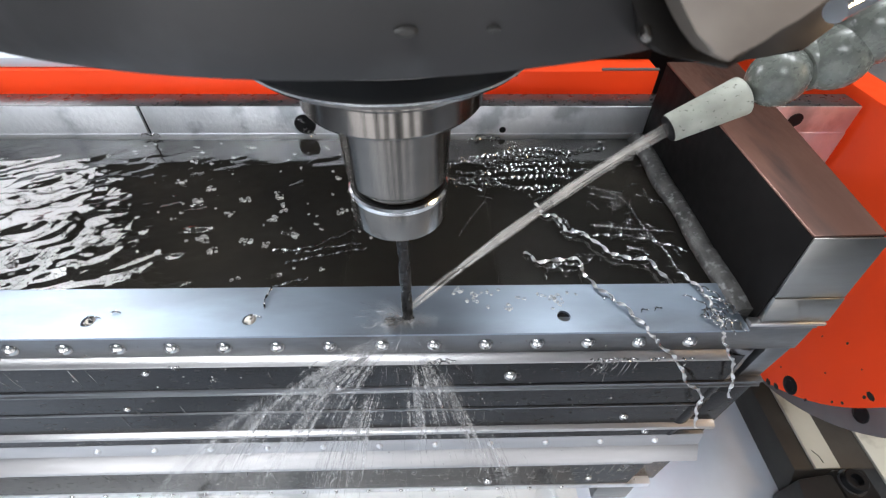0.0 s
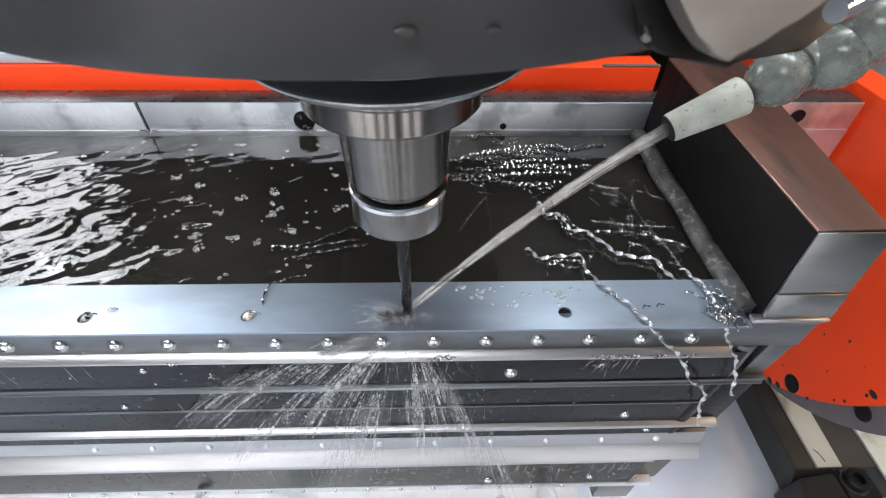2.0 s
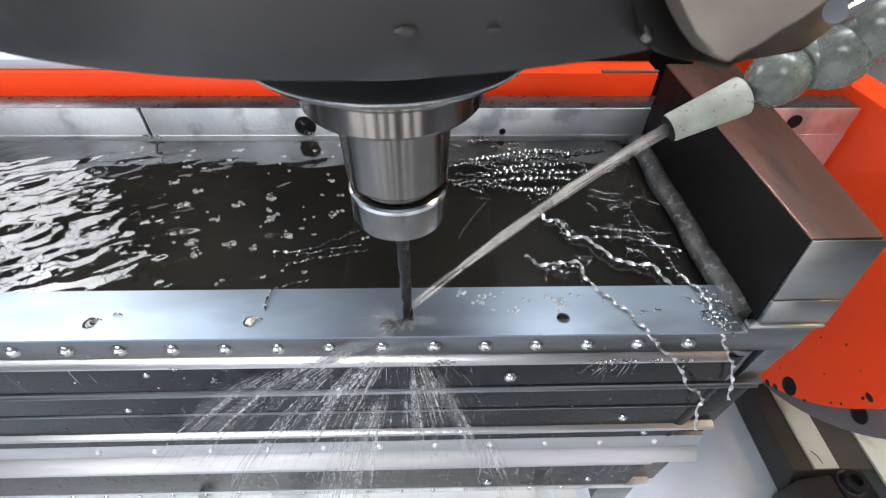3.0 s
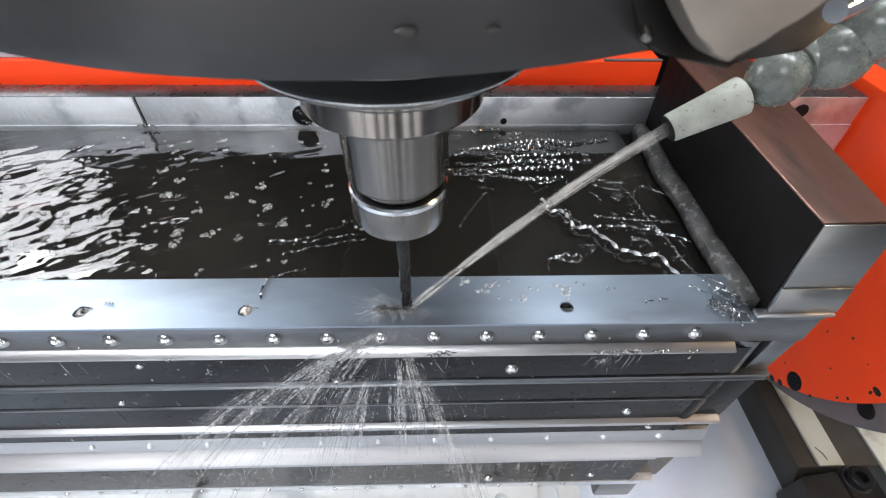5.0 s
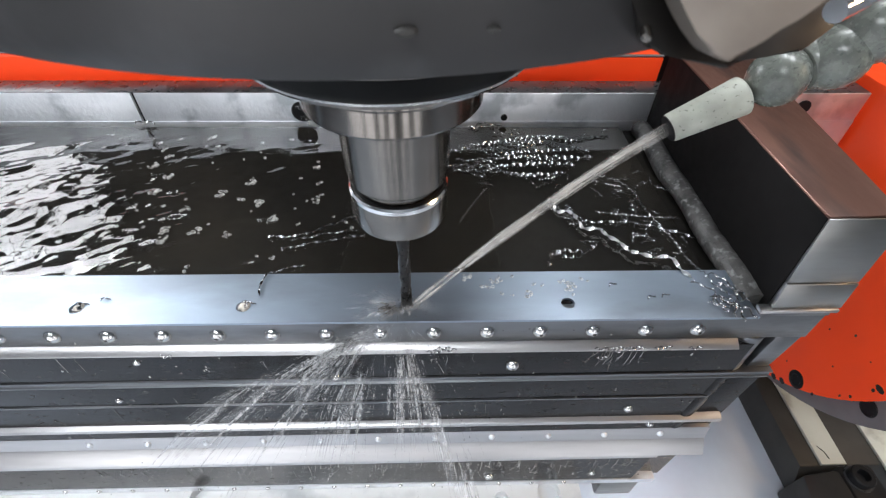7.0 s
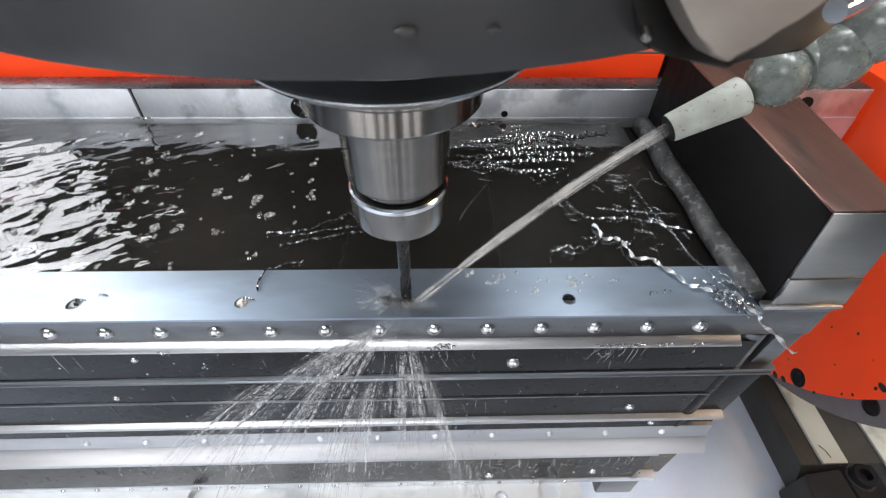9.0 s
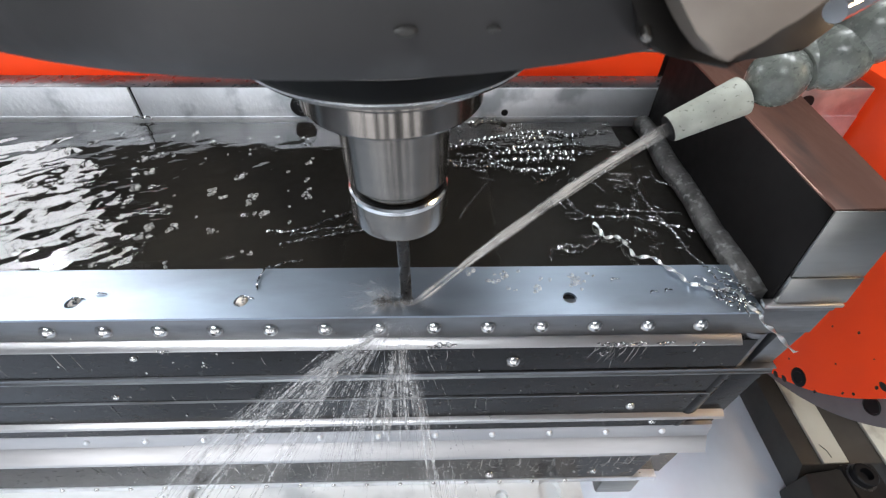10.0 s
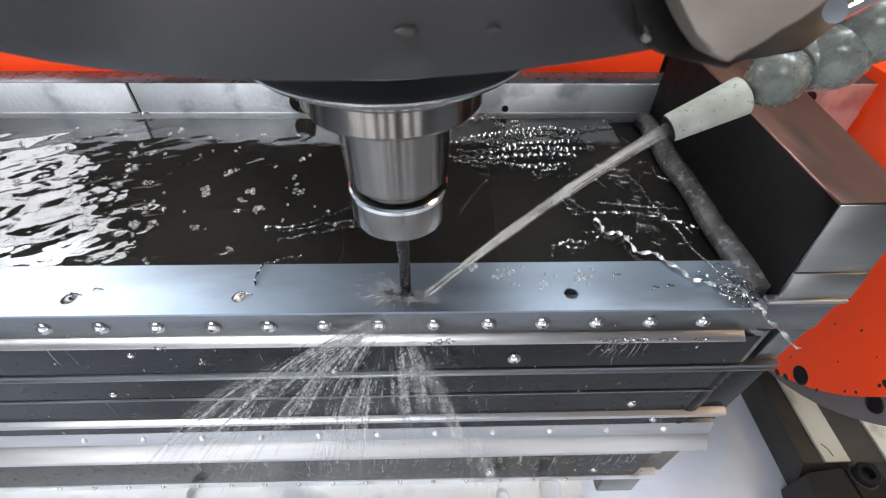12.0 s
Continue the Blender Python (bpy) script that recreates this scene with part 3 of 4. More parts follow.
def machine_bed():
    tagged(part("machine_table", box_bm(-700, 900, -500, 600, -385, -345), TABLE_GREY), "smooth grey ground steel machine table", "machine table", kind="structure")
    s = thing("table_support", "dark cast support under the trunnion table", "support")
    part("support_body", box_bm(-400, 100, 45, 165, -345, -40, bevel=4), CAST_DARK, s)
    bed = thing("machine_bed", "dark cast bed that carries the machine table", "machine bed")
    part("bed_body", box_bm(-500, 600, -300, 400, -600, -385, bevel=6), CAST_DARK, bed)


def coolant_pool():
    bm = bmesh.new()
    x0, x1, y0, y1, step = -330.0, 158.0, 20.2, 167.8, 1.6
    nx, ny = int((x1 - x0) / step), int((y1 - y0) / step)
    grid = []
    for i in range(nx + 1):
        col = []
        for j in range(ny + 1):
            x, y = x0 + (x1 - x0) * i / nx, y0 + (y1 - y0) * j / ny
            calm = min(1.0, max(0.0, (-65.0 - x) / 110.0))
            patch = min(1.0, max(0.0, (-25.0 - x) / 50.0)) * max(0.0, noise.noise(Vector((x * 0.05, y * 0.07, 21))) - 0.08) * 2.2
            edge = min(1.0, (y - y0) / 8, (y1 - y) / 60)
            u, v = x * 0.93 + y * 0.37, y * 0.93 - x * 0.37
            h = (1.0 * noise.noise(Vector((u * 0.034 + 3, v * 0.085, 0))) + 0.62 * noise.noise(Vector((u * 0.085, v * 0.19, 7))) + 0.3 * noise.noise(Vector((u * 0.24, v * 0.4, 3)))) * (0.05 + 0.9 * calm + 1.5 * patch) * edge
            col.append(bm.verts.new((x, y, -1.2 + h)))
        grid.append(col)
    for i in range(nx):
        for j in range(ny):
            bm.faces.new((grid[i][j], grid[i + 1][j], grid[i + 1][j + 1], grid[i][j + 1]))
    ob = part("water", bm, WATER, None, smooth=180, solid=False)
    ob.visible_shadow = False
    return tagged(ob, "shallow dark brownish coolant pool with ripples in the trough", "coolant", kind="structure")


# ---- the milling head and what it carries ----
def spindle_head():
    h = thing("spindle_head", "dark grey milling head with a steel spindle nose", "milling head")
    part("housing", lathe([(46, 158), (84, 155.2), (89.5, 156.2), (91, 160), (91.5, 178), (92.5, 420), (0, 420)], 128, pose(-0.8, 0.3, -0.4)), HOUSING, h, "dark grey cast housing")
    part("nose_collar", lathe([(0, 128.6), (40.6, 128.6), (42.4, 131), (43.4, 136), (46, 141), (50, 158.5), (0, 158.5)], 96), COLLAR, h, "black spindle nose collar")
    part("collar_line", lathe([(40, 135.4), (43.9, 135.4), (44.3, 135.9), (43.9, 136.4), (40, 136.4)], 96), SPINDLE_STEEL, h, "thin grey ring")
    part("nose_rim", lathe([(30, 127.7), (40.2, 127.7), (40.8, 128.1), (40.6, 128.6), (30, 128.6)], 96), BRIGHT_STEEL, h, "thin bright rim")
    part("nose_ring", lathe([(0, 127.7), (39.8, 127.7), (39.0, 126.4), (34.5, 124.6), (31.0, 124.2), (0, 124.2)], 96), SPINDLE_STEEL, h, "turned steel nose face")
    part("key_slot", box_bm(27, 37, -5, 5, 119, 125, bevel=0.6), DARK_METAL, h, "dark drive key")
    for a, z, r in ((-83.6, 161.0, 0.75), (-78.3, 160.8, 0.45)):
        x, y = -0.8 + 91.3 * math.cos(radians(a)), 0.3 + 91.3 * math.sin(radians(a))
        part("bolt_cap", lathe([(0, 0.5), (0.7 * r, 0.45), (r, 0.1), (r, -2), (0, -2)], 20, Matrix.Translation((x, y, z)) @ pose(0, 0, 0, 90, 0, a + 90) @ Matrix.Diagonal((1.5, 0.6, 0.6, 1))), CAST_DARK, h, "worn screw cap")
    part("head_body", box_bm(-85, 85, 50, 415, 190, 560, bevel=10), HOUSING, h)
    return h


def tool_holder():
    t = thing("tool_holder", "turned steel tool holder with a slim drill", "tool holder")
    part("flange", lathe([(0, 124.2), (29.6, 124.2), (29.4, 122.6), (28.2, 121.6), (28.2, 120.4), (27.7, 119.6), (27.7, 112.4), (27.0, 111.4), (19.4, 111.2), (0, 111.2)], 96), SPINDLE_STEEL, t, "steel drive flange")
    part("body", lathe([(0, 111.4), (19.0, 111.4), (18.3, 104), (17.4, 84.0), (16.8, 83.2), (15.4, 83.0), (15.2, 79.8), (0, 79.8)], 96), SPINDLE_STEEL, t, "turned steel body")
    # Black disc puts the shade between body and nut into colour.
    part("groove_shade", lathe([(0, 80), (16.2, 80), (16.2, 78.6), (0, 78.6)], 64), BLACK, t)
    nut = part("nut", lathe([(0, 77.4), (17.4, 77.4), (17.5, 67.2), (16.5, 65.2), (13, 64.5), (5.6, 64.3), (5.0, 66), (0, 66)], 96), SPINDLE_STEEL, t, "steel clamping nut")
    part("nut_rim", lathe([(13, 79.6), (16.9, 79.6), (17.5, 78.9), (17.5, 77.4), (13, 77.4)], 96), BRIGHT_STEEL, nut, "bright polished nut rim")
    bm = bmesh.new()
    n, rings = 20, []
    for i in range(44):
        z = 68 - 68.5 * i / 43
        ring = []
        for k in range(n):
            a = 2 * math.pi * k / n
            flute = 0.0 if z > 46 else 0.8 * max(0.0, math.cos(2 * (a - z * 0.16))) ** 3
            r = (2.55 - flute) * (0.35 if i == 43 else 1.0)
            ring.append(bm.verts.new((r * math.cos(a), r * math.sin(a), z)))
        rings.append(ring)
    for a, b in zip(rings, rings[1:]):
        for k in range(n):
            bm.faces.new((a[k], a[(k + 1) % n], b[(k + 1) % n], b[k]))
    bm.faces.new(rings[-1])
    bm.faces.new(list(reversed(rings[0])))
    part("drill", bm, TOOL_STEEL, t, "dark slim fluted drill")
    return t


NOZZLE = [(103.9, 24.6, 85.7), (132.1, 28.3, 99.1), (139.4, 28.8, 104.1), (149.1, 30.9, 108.1), (156.6, 28.6, 111.7), (164.5, 28.7, 120.8), (174, 30.6, 132)]


def coolant_nozzle():
    z = thing("coolant_nozzle", "dirty grey plastic ball-jointed coolant hose with tapered tip", "coolant nozzle")
    a, b = NOZZLE[0], NOZZLE[1]
    d = (Vector(b) - Vector(a)).length
    tip = part("tip", lathe([(3.2, 3), (3.2, 0), (5.2, 0), (5.6, 0.8), (7.4, d - 4.6), (7.4, d - 3.8), (6.8, d - 3.2), (0, d - 3)], 40, aim(a, b)), PLASTIC_TIP, z, "pale grey tapered tip")
    part("mouth", lathe([(0, -0.3), (5.2, -0.3), (5.2, 1.0), (0, 1.0)], 32, aim(a, b)), BLACK, tip, "dark wet mouth")
    for p, q, r in ((NOZZLE[2], NOZZLE[3], 10.4), (NOZZLE[4], NOZZLE[5], 11.2), (NOZZLE[5], NOZZLE[6], 11.2), (NOZZLE[6], (190, 34, 148), 11.2)):
        prof = [(0, -r)] + [(r * math.sin(radians(k)), -r * math.cos(radians(k))) for k in range(15, 130, 12)] + [(r * 0.68, r * 0.8), (0, r * 0.8)]
        seg = part("ball_segment", lathe(prof, 40, aim(p, q)), PLASTIC, z, "grey plastic ball segment")
        part("socket_collar", lathe([(r * 0.5, r * 0.76), (r * 0.82, r * 0.78), (r * 0.9, r * 0.9), (r * 0.92, r * 1.15), (r * 0.82, r * 1.3), (r * 0.5, r * 1.3), (r * 0.5, r * 0.76)], 40, aim(p, q)), PLASTIC, seg, "worn socket collar")
    return z


def prism(outline, along, bevel=0.0):
    """A closed outline of points, swept along a vector."""
    bm = bmesh.new()
    d = Vector(along)
    a = [bm.verts.new(p) for p in outline]
    b = [bm.verts.new(Vector(p) + d) for p in outline]
    bm.faces.new(a)
    bm.faces.new(list(reversed(b)))
    for i in range(len(a)):
        j = (i + 1) % len(a)
        bm.faces.new((a[i], b[i], b[j], a[j]))
    if bevel:
        bmesh.ops.bevel(bm, geom=list(bm.edges), offset=bevel, segments=3, profile=0.5, affect="EDGES")
    return bm


def nozzle_bracket():
    b = thing("nozzle_bracket", "worn grey metal bracket block on the milling head", "bracket")
    part("block", prism([(31.5, -91.6, 166.7), (32.4, -93.6, 164.7), (32.9, -94.4, 163.9), (33.8, -95.6, 162.7), (35.0, -96.7, 161.5), (36.2, -97.3, 161.0), (36.8, -97.2, 161.2), (39.2, -96.2, 162.3), (40.8, -95.4, 163.1), (42.0, -94.7, 163.9), (44.2, -94.0, 164.7), (48.2, -92.5, 166.3), (48.2, -89.9, 169.0), (31.9, -89.9, 168.5)], (2, 7, -2), 0.4), HEAD_BLOCK, b, "worn grey block")
    part("dark_mount", prism([(30.8, -82.5, 164.6), (31.8, -84.9, 162.2), (32.7, -87.3, 159.8), (33.6, -88.4, 158.7), (35.5, -88.9, 158.2), (41.5, -90.0, 157.3), (43.8, -88.6, 158.7), (41.5, -85.8, 161.5), (39.3, -82.6, 164.7)], (6, 20, -6), 0.5), DARK_METAL, b, "dark greasy mount")
    part("mount_arm", prism([(63.1, -57.1, 143.6), (68.5, -55.4, 145.6), (75.8, -55.6, 145.7), (81.7, -52.7, 148.9), (82.7, -50.1, 151.7), (84.0, -46.0, 155.8), (62.0, -47.0, 153.9)], (8, 30, 4), 0.8), DARK_METAL, b, "dark hose mount")
    part("bolt", lathe([(0, 0.3), (0.4, 0.25), (0.6, 0), (0.6, -1), (0, -1)], 20, pose(32.7, -88.8, 160.0, 118)), SPINDLE_STEEL, b, "small steel bolt")
    part("tube", tube([(65.8, -69.7, 156.7), (72.4, -65.9, 157.9), (83.2, -60.7, 160.8), (100, -40, 172)], 1.6, 16), BRIGHT_STEEL, b, "chrome tube")
    return b


def coolant_stream():
    a, b = Vector(NOZZLE[0]), Vector((2.0, -0.5, 9.0))
    pts, rad = [], []
    rnd = random.Random(3)
    for i in range(49):
        k = i / 48
        p = a.lerp(b, k)
        p.z += 22.0 * k * (1 - k) * (1 - 0.3 * k)
        pts.append(p)
        rad.append(2.5 - 0.7 * k + 0.25 * math.sin(k * 23) * k + rnd.uniform(-0.1, 0.1))
    s = thing("coolant_stream", "thin clear jet of coolant that strikes the drill", "coolant jet")
    part("jet", tube(pts, rad, 14), STREAM, s)
    bm = bmesh.new()
    for j in range(46):
        turn, q = rnd.uniform(0, 6.283), rnd.uniform(0.5, 1.0)
        i0 = rnd.randrange(0, 34)
        i1 = min(49, i0 + rnd.randrange(9, 30))
        line = [pts[i] + q * rad[i] * Vector((0.4 * math.cos(turn + 0.02 * i), math.sin(turn + 0.02 * i), 0.8 * math.cos(turn + 0.02 * i))) for i in range(i0, i1)]
        w = rnd.uniform(0.06, 0.28)
        tube(line, [w * math.sin(math.pi * (k + 0.5) / len(line)) + 0.02 for k in range(len(line))], 5, bm)
    part("jet_strands", bm, JET_LINE, s, "bright strands in the jet", smooth=180)
    return s


def splash_fan(seed, bundles, middle, spread, reach):
    """Bundles of fine coolant streaks that fly from the drill and fall over the front of the table."""
    rnd = random.Random(seed)
    s = thing("coolant_splash", "hazy white streaks of coolant flung off the drill", "splash", group="coolant splashes")

    def flight(a, v, t, up):
        return Vector((v * t * math.sin(a), -8 - 0.30 * v * t * abs(math.cos(a)), 1 + up * t - 30 * t - 96 * t * t * v / reach))

    fine = bmesh.new()

    def streaks(a0, v0, up0, count, wide, thick, t_low, t_high, long, bm=None):
        bm = bm or bmesh.new()
        for i in range(count):
            a, v, up = a0 + radians(rnd.gauss(0, wide)), v0 * rnd.uniform(0.8, 1.12), up0 + rnd.gauss(0, 5)
            t0 = rnd.uniform(t_low, t_high)
            t1 = t0 + rnd.uniform(0.3, 1.0) * long
            off = Vector((rnd.gauss(0, 0.8), rnd.gauss(0, 0.8), rnd.gauss(0, 0.8)))
            r = thick * rnd.uniform(0.4, 1.3)
            tube([flight(a, v, t0 + (t1 - t0) * k / 6, up) + off for k in range(7)], [r * q * rnd.uniform(0.6, 1.3) for q in (0.1, 0.5, 0.9, 1, 0.9, 0.6, 0.15)], 5, bm)
        return bm

    for i in range(bundles):
        a, v, up = radians(middle + rnd.gauss(0, spread)), rnd.uniform(0.5, 1.0) * reach, rnd.uniform(-8, 14)
        t0 = rnd.uniform(0.1, 0.7)
        streaks(a, v, up, 26, 1.7, 0.12, t0, t0 + 0.35, 0.4, fine)
        for j in range(5):
            part("streak", streaks(a, v, up, 1, 2.2, 0.6, t0, t0 + 0.32, 0.32), SPRAY_THIN, s, smooth=180)
        for j in range(2):
            part("veil", streaks(a, v, up, 1, 3.0, 1.9, t0, t0 + 0.25, 0.45), SPRAY_VEIL, s, smooth=180)
    streaks(radians(middle), 0.75 * reach, 2, 130, 1.5 * spread, 0.07, 0.04, 1.1, 0.2, fine)
    tagged(part("spray", fine, SPRAY, s, smooth=180), kind="stuff")
    drops = bmesh.new()
    for i in range(70):
        p = flight(radians(middle + rnd.gauss(0, spread * 1.3)), rnd.uniform(0.5, 1.15) * reach, rnd.uniform(0.2, 1.2), rnd.uniform(0, 20))
        bmesh.ops.create_icosphere(drops, subdivisions=1, radius=rnd.uniform(0.15, 0.45), matrix=Matrix.Translation(p) @ Matrix.Diagonal((1, 1, 2.0, 1)))
    tagged(part("drops", drops, SPRAY, s), kind="stuff")
    return s


def spray_puff(seed, cx, cy, r):
    """The burst round the drill: fine streaks that leave it low over the strip, in a cloud of tiny drops."""
    rnd = random.Random(seed)
    s = thing("coolant_mist", "white froth where the coolant strikes the steel", "splash", group="coolant splashes")
    for middle, wide, count, far in ((200, 16, 70, 1.9), (235, 18, 90, 1.6), (150, 14, 60, 2.1), (290, 16, 60, 1.2), (180, 90, 70, 1.0)):
        bm = bmesh.new()
        for i in range(count):
            a, k, l = radians(rnd.gauss(middle, wide)), 0.1 + rnd.random() ** 1.6 * far, rnd.uniform(2, 8)
            rise, q = rnd.uniform(0.1, 0.75), rnd.choice((0.035, 0.05, 0.07, 0.1))
            pts = []
            for j in range(5):
                d = r * k * 0.6 + l * j / 4
                pts.append((cx + d * math.cos(a), cy + 0.7 * d * math.sin(a), max(0.3 if cy + 0.7 * d * math.sin(a) > -8.8 else -6, 0.5 + rise * d * (1 - d / (2.2 * r)))))
            tube(pts, [q * w for w in (0.2, 0.8, 1, 0.7, 0.2)], 5, bm)
        tagged(part("froth", bm, SPRAY, s, smooth=180), kind="stuff")
    for wide, high, count, size in ((3.4, 2.0, 120, 0.12), (8.0, 2.0, 200, 0.1)):
        bm = bmesh.new()
        for i in range(count):
            p = Vector((cx + rnd.gauss(-1.5, wide), cy + rnd.gauss(-1, 0.6 * wide), 0.4 + abs(rnd.gauss(0, high))))
            bmesh.ops.create_icosphere(bm, subdivisions=1, radius=size * rnd.uniform(0.5, 1.4), matrix=Matrix.Translation(p) @ Matrix.Diagonal((2.0, 1.2, 1, 1)))
        tagged(part("mist_drops", bm, SPRAY_THIN, s, smooth=180), kind="stuff")
    for i in range(12):
        bm = bmesh.new()
        m = Matrix.Translation((cx + rnd.gauss(-3, 5), cy + rnd.gauss(-2, 2.5), rnd.uniform(0.8, 5))) @ Matrix.Diagonal((rnd.uniform(2, 8), rnd.uniform(1.5, 4), rnd.uniform(1.0, 4), 1))
        bmesh.ops.create_icosphere(bm, subdivisions=3, radius=1, matrix=m)
        for v in bm.verts:
            v.co += Vector((1.6, 1.2, 1.2)) * noise.noise(v.co * 0.25)
        part("mist_cloud", bm, MIST, s, smooth=180)
    return s


def front_droplets():
    """Beads and grit that cling to the stepped front."""
    rnd = random.Random(41)
    bm = bmesh.new()
    faces = ((-6.0, -28, -55, 45), (-5.1, -65, -110, 45), (-5.4, -116, -130, 40), (-8.0, -157, -197, 380), (-5.0, -7, -21, 14))
    for y, z1, z0, count in faces[:4]:
        for i in range(11):
            x, z = rnd.uniform(-220, 165), rnd.uniform(z0 * 0.4 + z1 * 0.6, z1)
            l, r = rnd.uniform(0.3, 1.0) * (z - z0), rnd.uniform(0.05, 0.14)
            tube([(x, y + 0.05, z), (x + rnd.uniform(-0.6, 0.6), y - 0.05, z - 0.5 * l), (x + rnd.uniform(-1.5, 1.5), y + 0.05, z - l)], [r, r * 1.3, r * 0.5], 5, bm)
    for i in range(16):
        x, l, r = rnd.gauss(101, 7), rnd.uniform(4, 20), rnd.uniform(0.04, 0.15)
        tube([(x, -6.0, -27), (x + rnd.uniform(-0.6, 0.6), -6.1, -27 - 0.5 * l), (x - rnd.uniform(0, 3), -5.95, -27 - l)], [r, r * 1.2, r * 0.4], 5, bm)
    for i in range(90):
        x, z, l, r = rnd.uniform(-220, 165), rnd.uniform(-165, -150), rnd.uniform(4, 26), rnd.uniform(0.06, 0.3)
        tube([(x, -7.95, z), (x + rnd.uniform(-0.6, 0.6), -8.1, z - 0.5 * l), (x - rnd.uniform(0, 2.5), -7.95, z - l)], [r, r * 1.2, r * 0.4], 5, bm)
    for y, z1, z0, count in faces:
        for i in range(count):
            x, z, r = rnd.uniform(-220, 165), rnd.uniform(z0, z1), rnd.uniform(0.2, 0.75)
            bmesh.ops.create_icosphere(bm, subdivisions=1, radius=r, matrix=Matrix.Translation((x, y, z)) @ Matrix.Diagonal((1, 0.6, rnd.uniform(0.8, 2.2), 1)))
    ob = part("droplets", bm, BEAD, None)
    tagged(ob, "tiny coolant beads and grit on the stepped steel front", "droplets", kind="stuff")


# ---- swarf and foam ----
def chip_strand(points, turns, r_coil, r_wire, label, mat=CHIP):
    """A curled strand of swarf along a few given points."""
    pts = [Vector(p) for p in points]
    seg, path = 9, []
    for i in range(len(pts) - 1):
        p0, p1, p2, p3 = pts[max(i - 1, 0)], pts[i], pts[i + 1], pts[min(i + 2, len(pts) - 1)]
        for k in range(seg):
            t = k / seg
            path.append(0.5 * ((2 * p1) + (p2 - p0) * t + (2 * p0 - 5 * p1 + 4 * p2 - p3) * t * t + (3 * p1 - p0 - 3 * p2 + p3) * t ** 3))
    path.append(pts[-1])
    bm = bmesh.new()
    total = len(path) - 1
    last = None
    steps = max(total * 4, int(turns * 12))
    for i in range(steps + 1):
        k = i / steps * total
        a = path[int(k)].lerp(path[min(int(k) + 1, total)], k - int(k))
        d = (path[min(int(k) + 1, total)] - path[max(int(k) - 1, 0)]).normalized()
        u = d.cross(Vector((0, 0, 1))).normalized()
        w = u.cross(d)
        ph = 2 * math.pi * turns * i / steps
        o = (math.cos(ph) * u + math.sin(ph) * w)
        across = (-math.sin(ph) * u + math.cos(ph) * w) * r_wire * 1.05 + d * r_wire * 0.4
        mid, thick = a + o * r_coil * 0.45, o * 0.12
        pair = (bm.verts.new(mid + thick + across), bm.verts.new(mid + thick - across), bm.verts.new(mid - thick - across), bm.verts.new(mid - thick + across))
        if last:
            for j in range(4):
                bm.faces.new((last[j], last[(j + 1) % 4], pair[(j + 1) % 4], pair[j]))
        else:
            bm.faces.new(pair)
        last = pair
    bm.faces.new(list(reversed(last)))
    ob = part("metal_chip", bm, mat, None)
    return tagged(ob, label, "metal chip", group="swarf on the table")


def foam_patch(x, y, r, seed):
    """A raft of small bubbles, each a thin ring with a low dome."""
    rnd = random.Random(seed)
    bm = bmesh.new()
    for i in range(max(3, int(r * r * 0.7) + 2)):
        a, k = rnd.uniform(0, 6.283), rnd.random() ** 0.6
        q = rnd.uniform(0.45, 1.3) * min(1.5, 0.5 + r * 0.12)
        m = Matrix.Translation((r * k * math.cos(a), 0.75 * r * k * math.sin(a), 0))
        prof = [(q * 1.08, -0.1), (q * 1.02, 0.25 * q), (q * 0.86, 0.36 * q), (q * 0.8, 0.2 * q), (q * 0.84, -0.1)]
        n, rings = 10, []
        for w, z in prof:
            rings.append([bm.verts.new(m @ Vector((w * math.cos(6.2832 * j / n), w * math.sin(6.2832 * j / n), z))) for j in range(n)])
        for p, t in zip(rings, rings[1:]):
            for j in range(n):
                bm.faces.new((p[j], p[(j + 1) % n], t[(j + 1) % n], t[j]))
    ob = part("foam_patch", bm, FOAM, None, smooth=180)
    ob.matrix_basis = pose(x * MM, y * MM, -0.0009)
    return tagged(ob, "small cluster of white bubbles on the coolant", "foam", group="foam on the coolant")


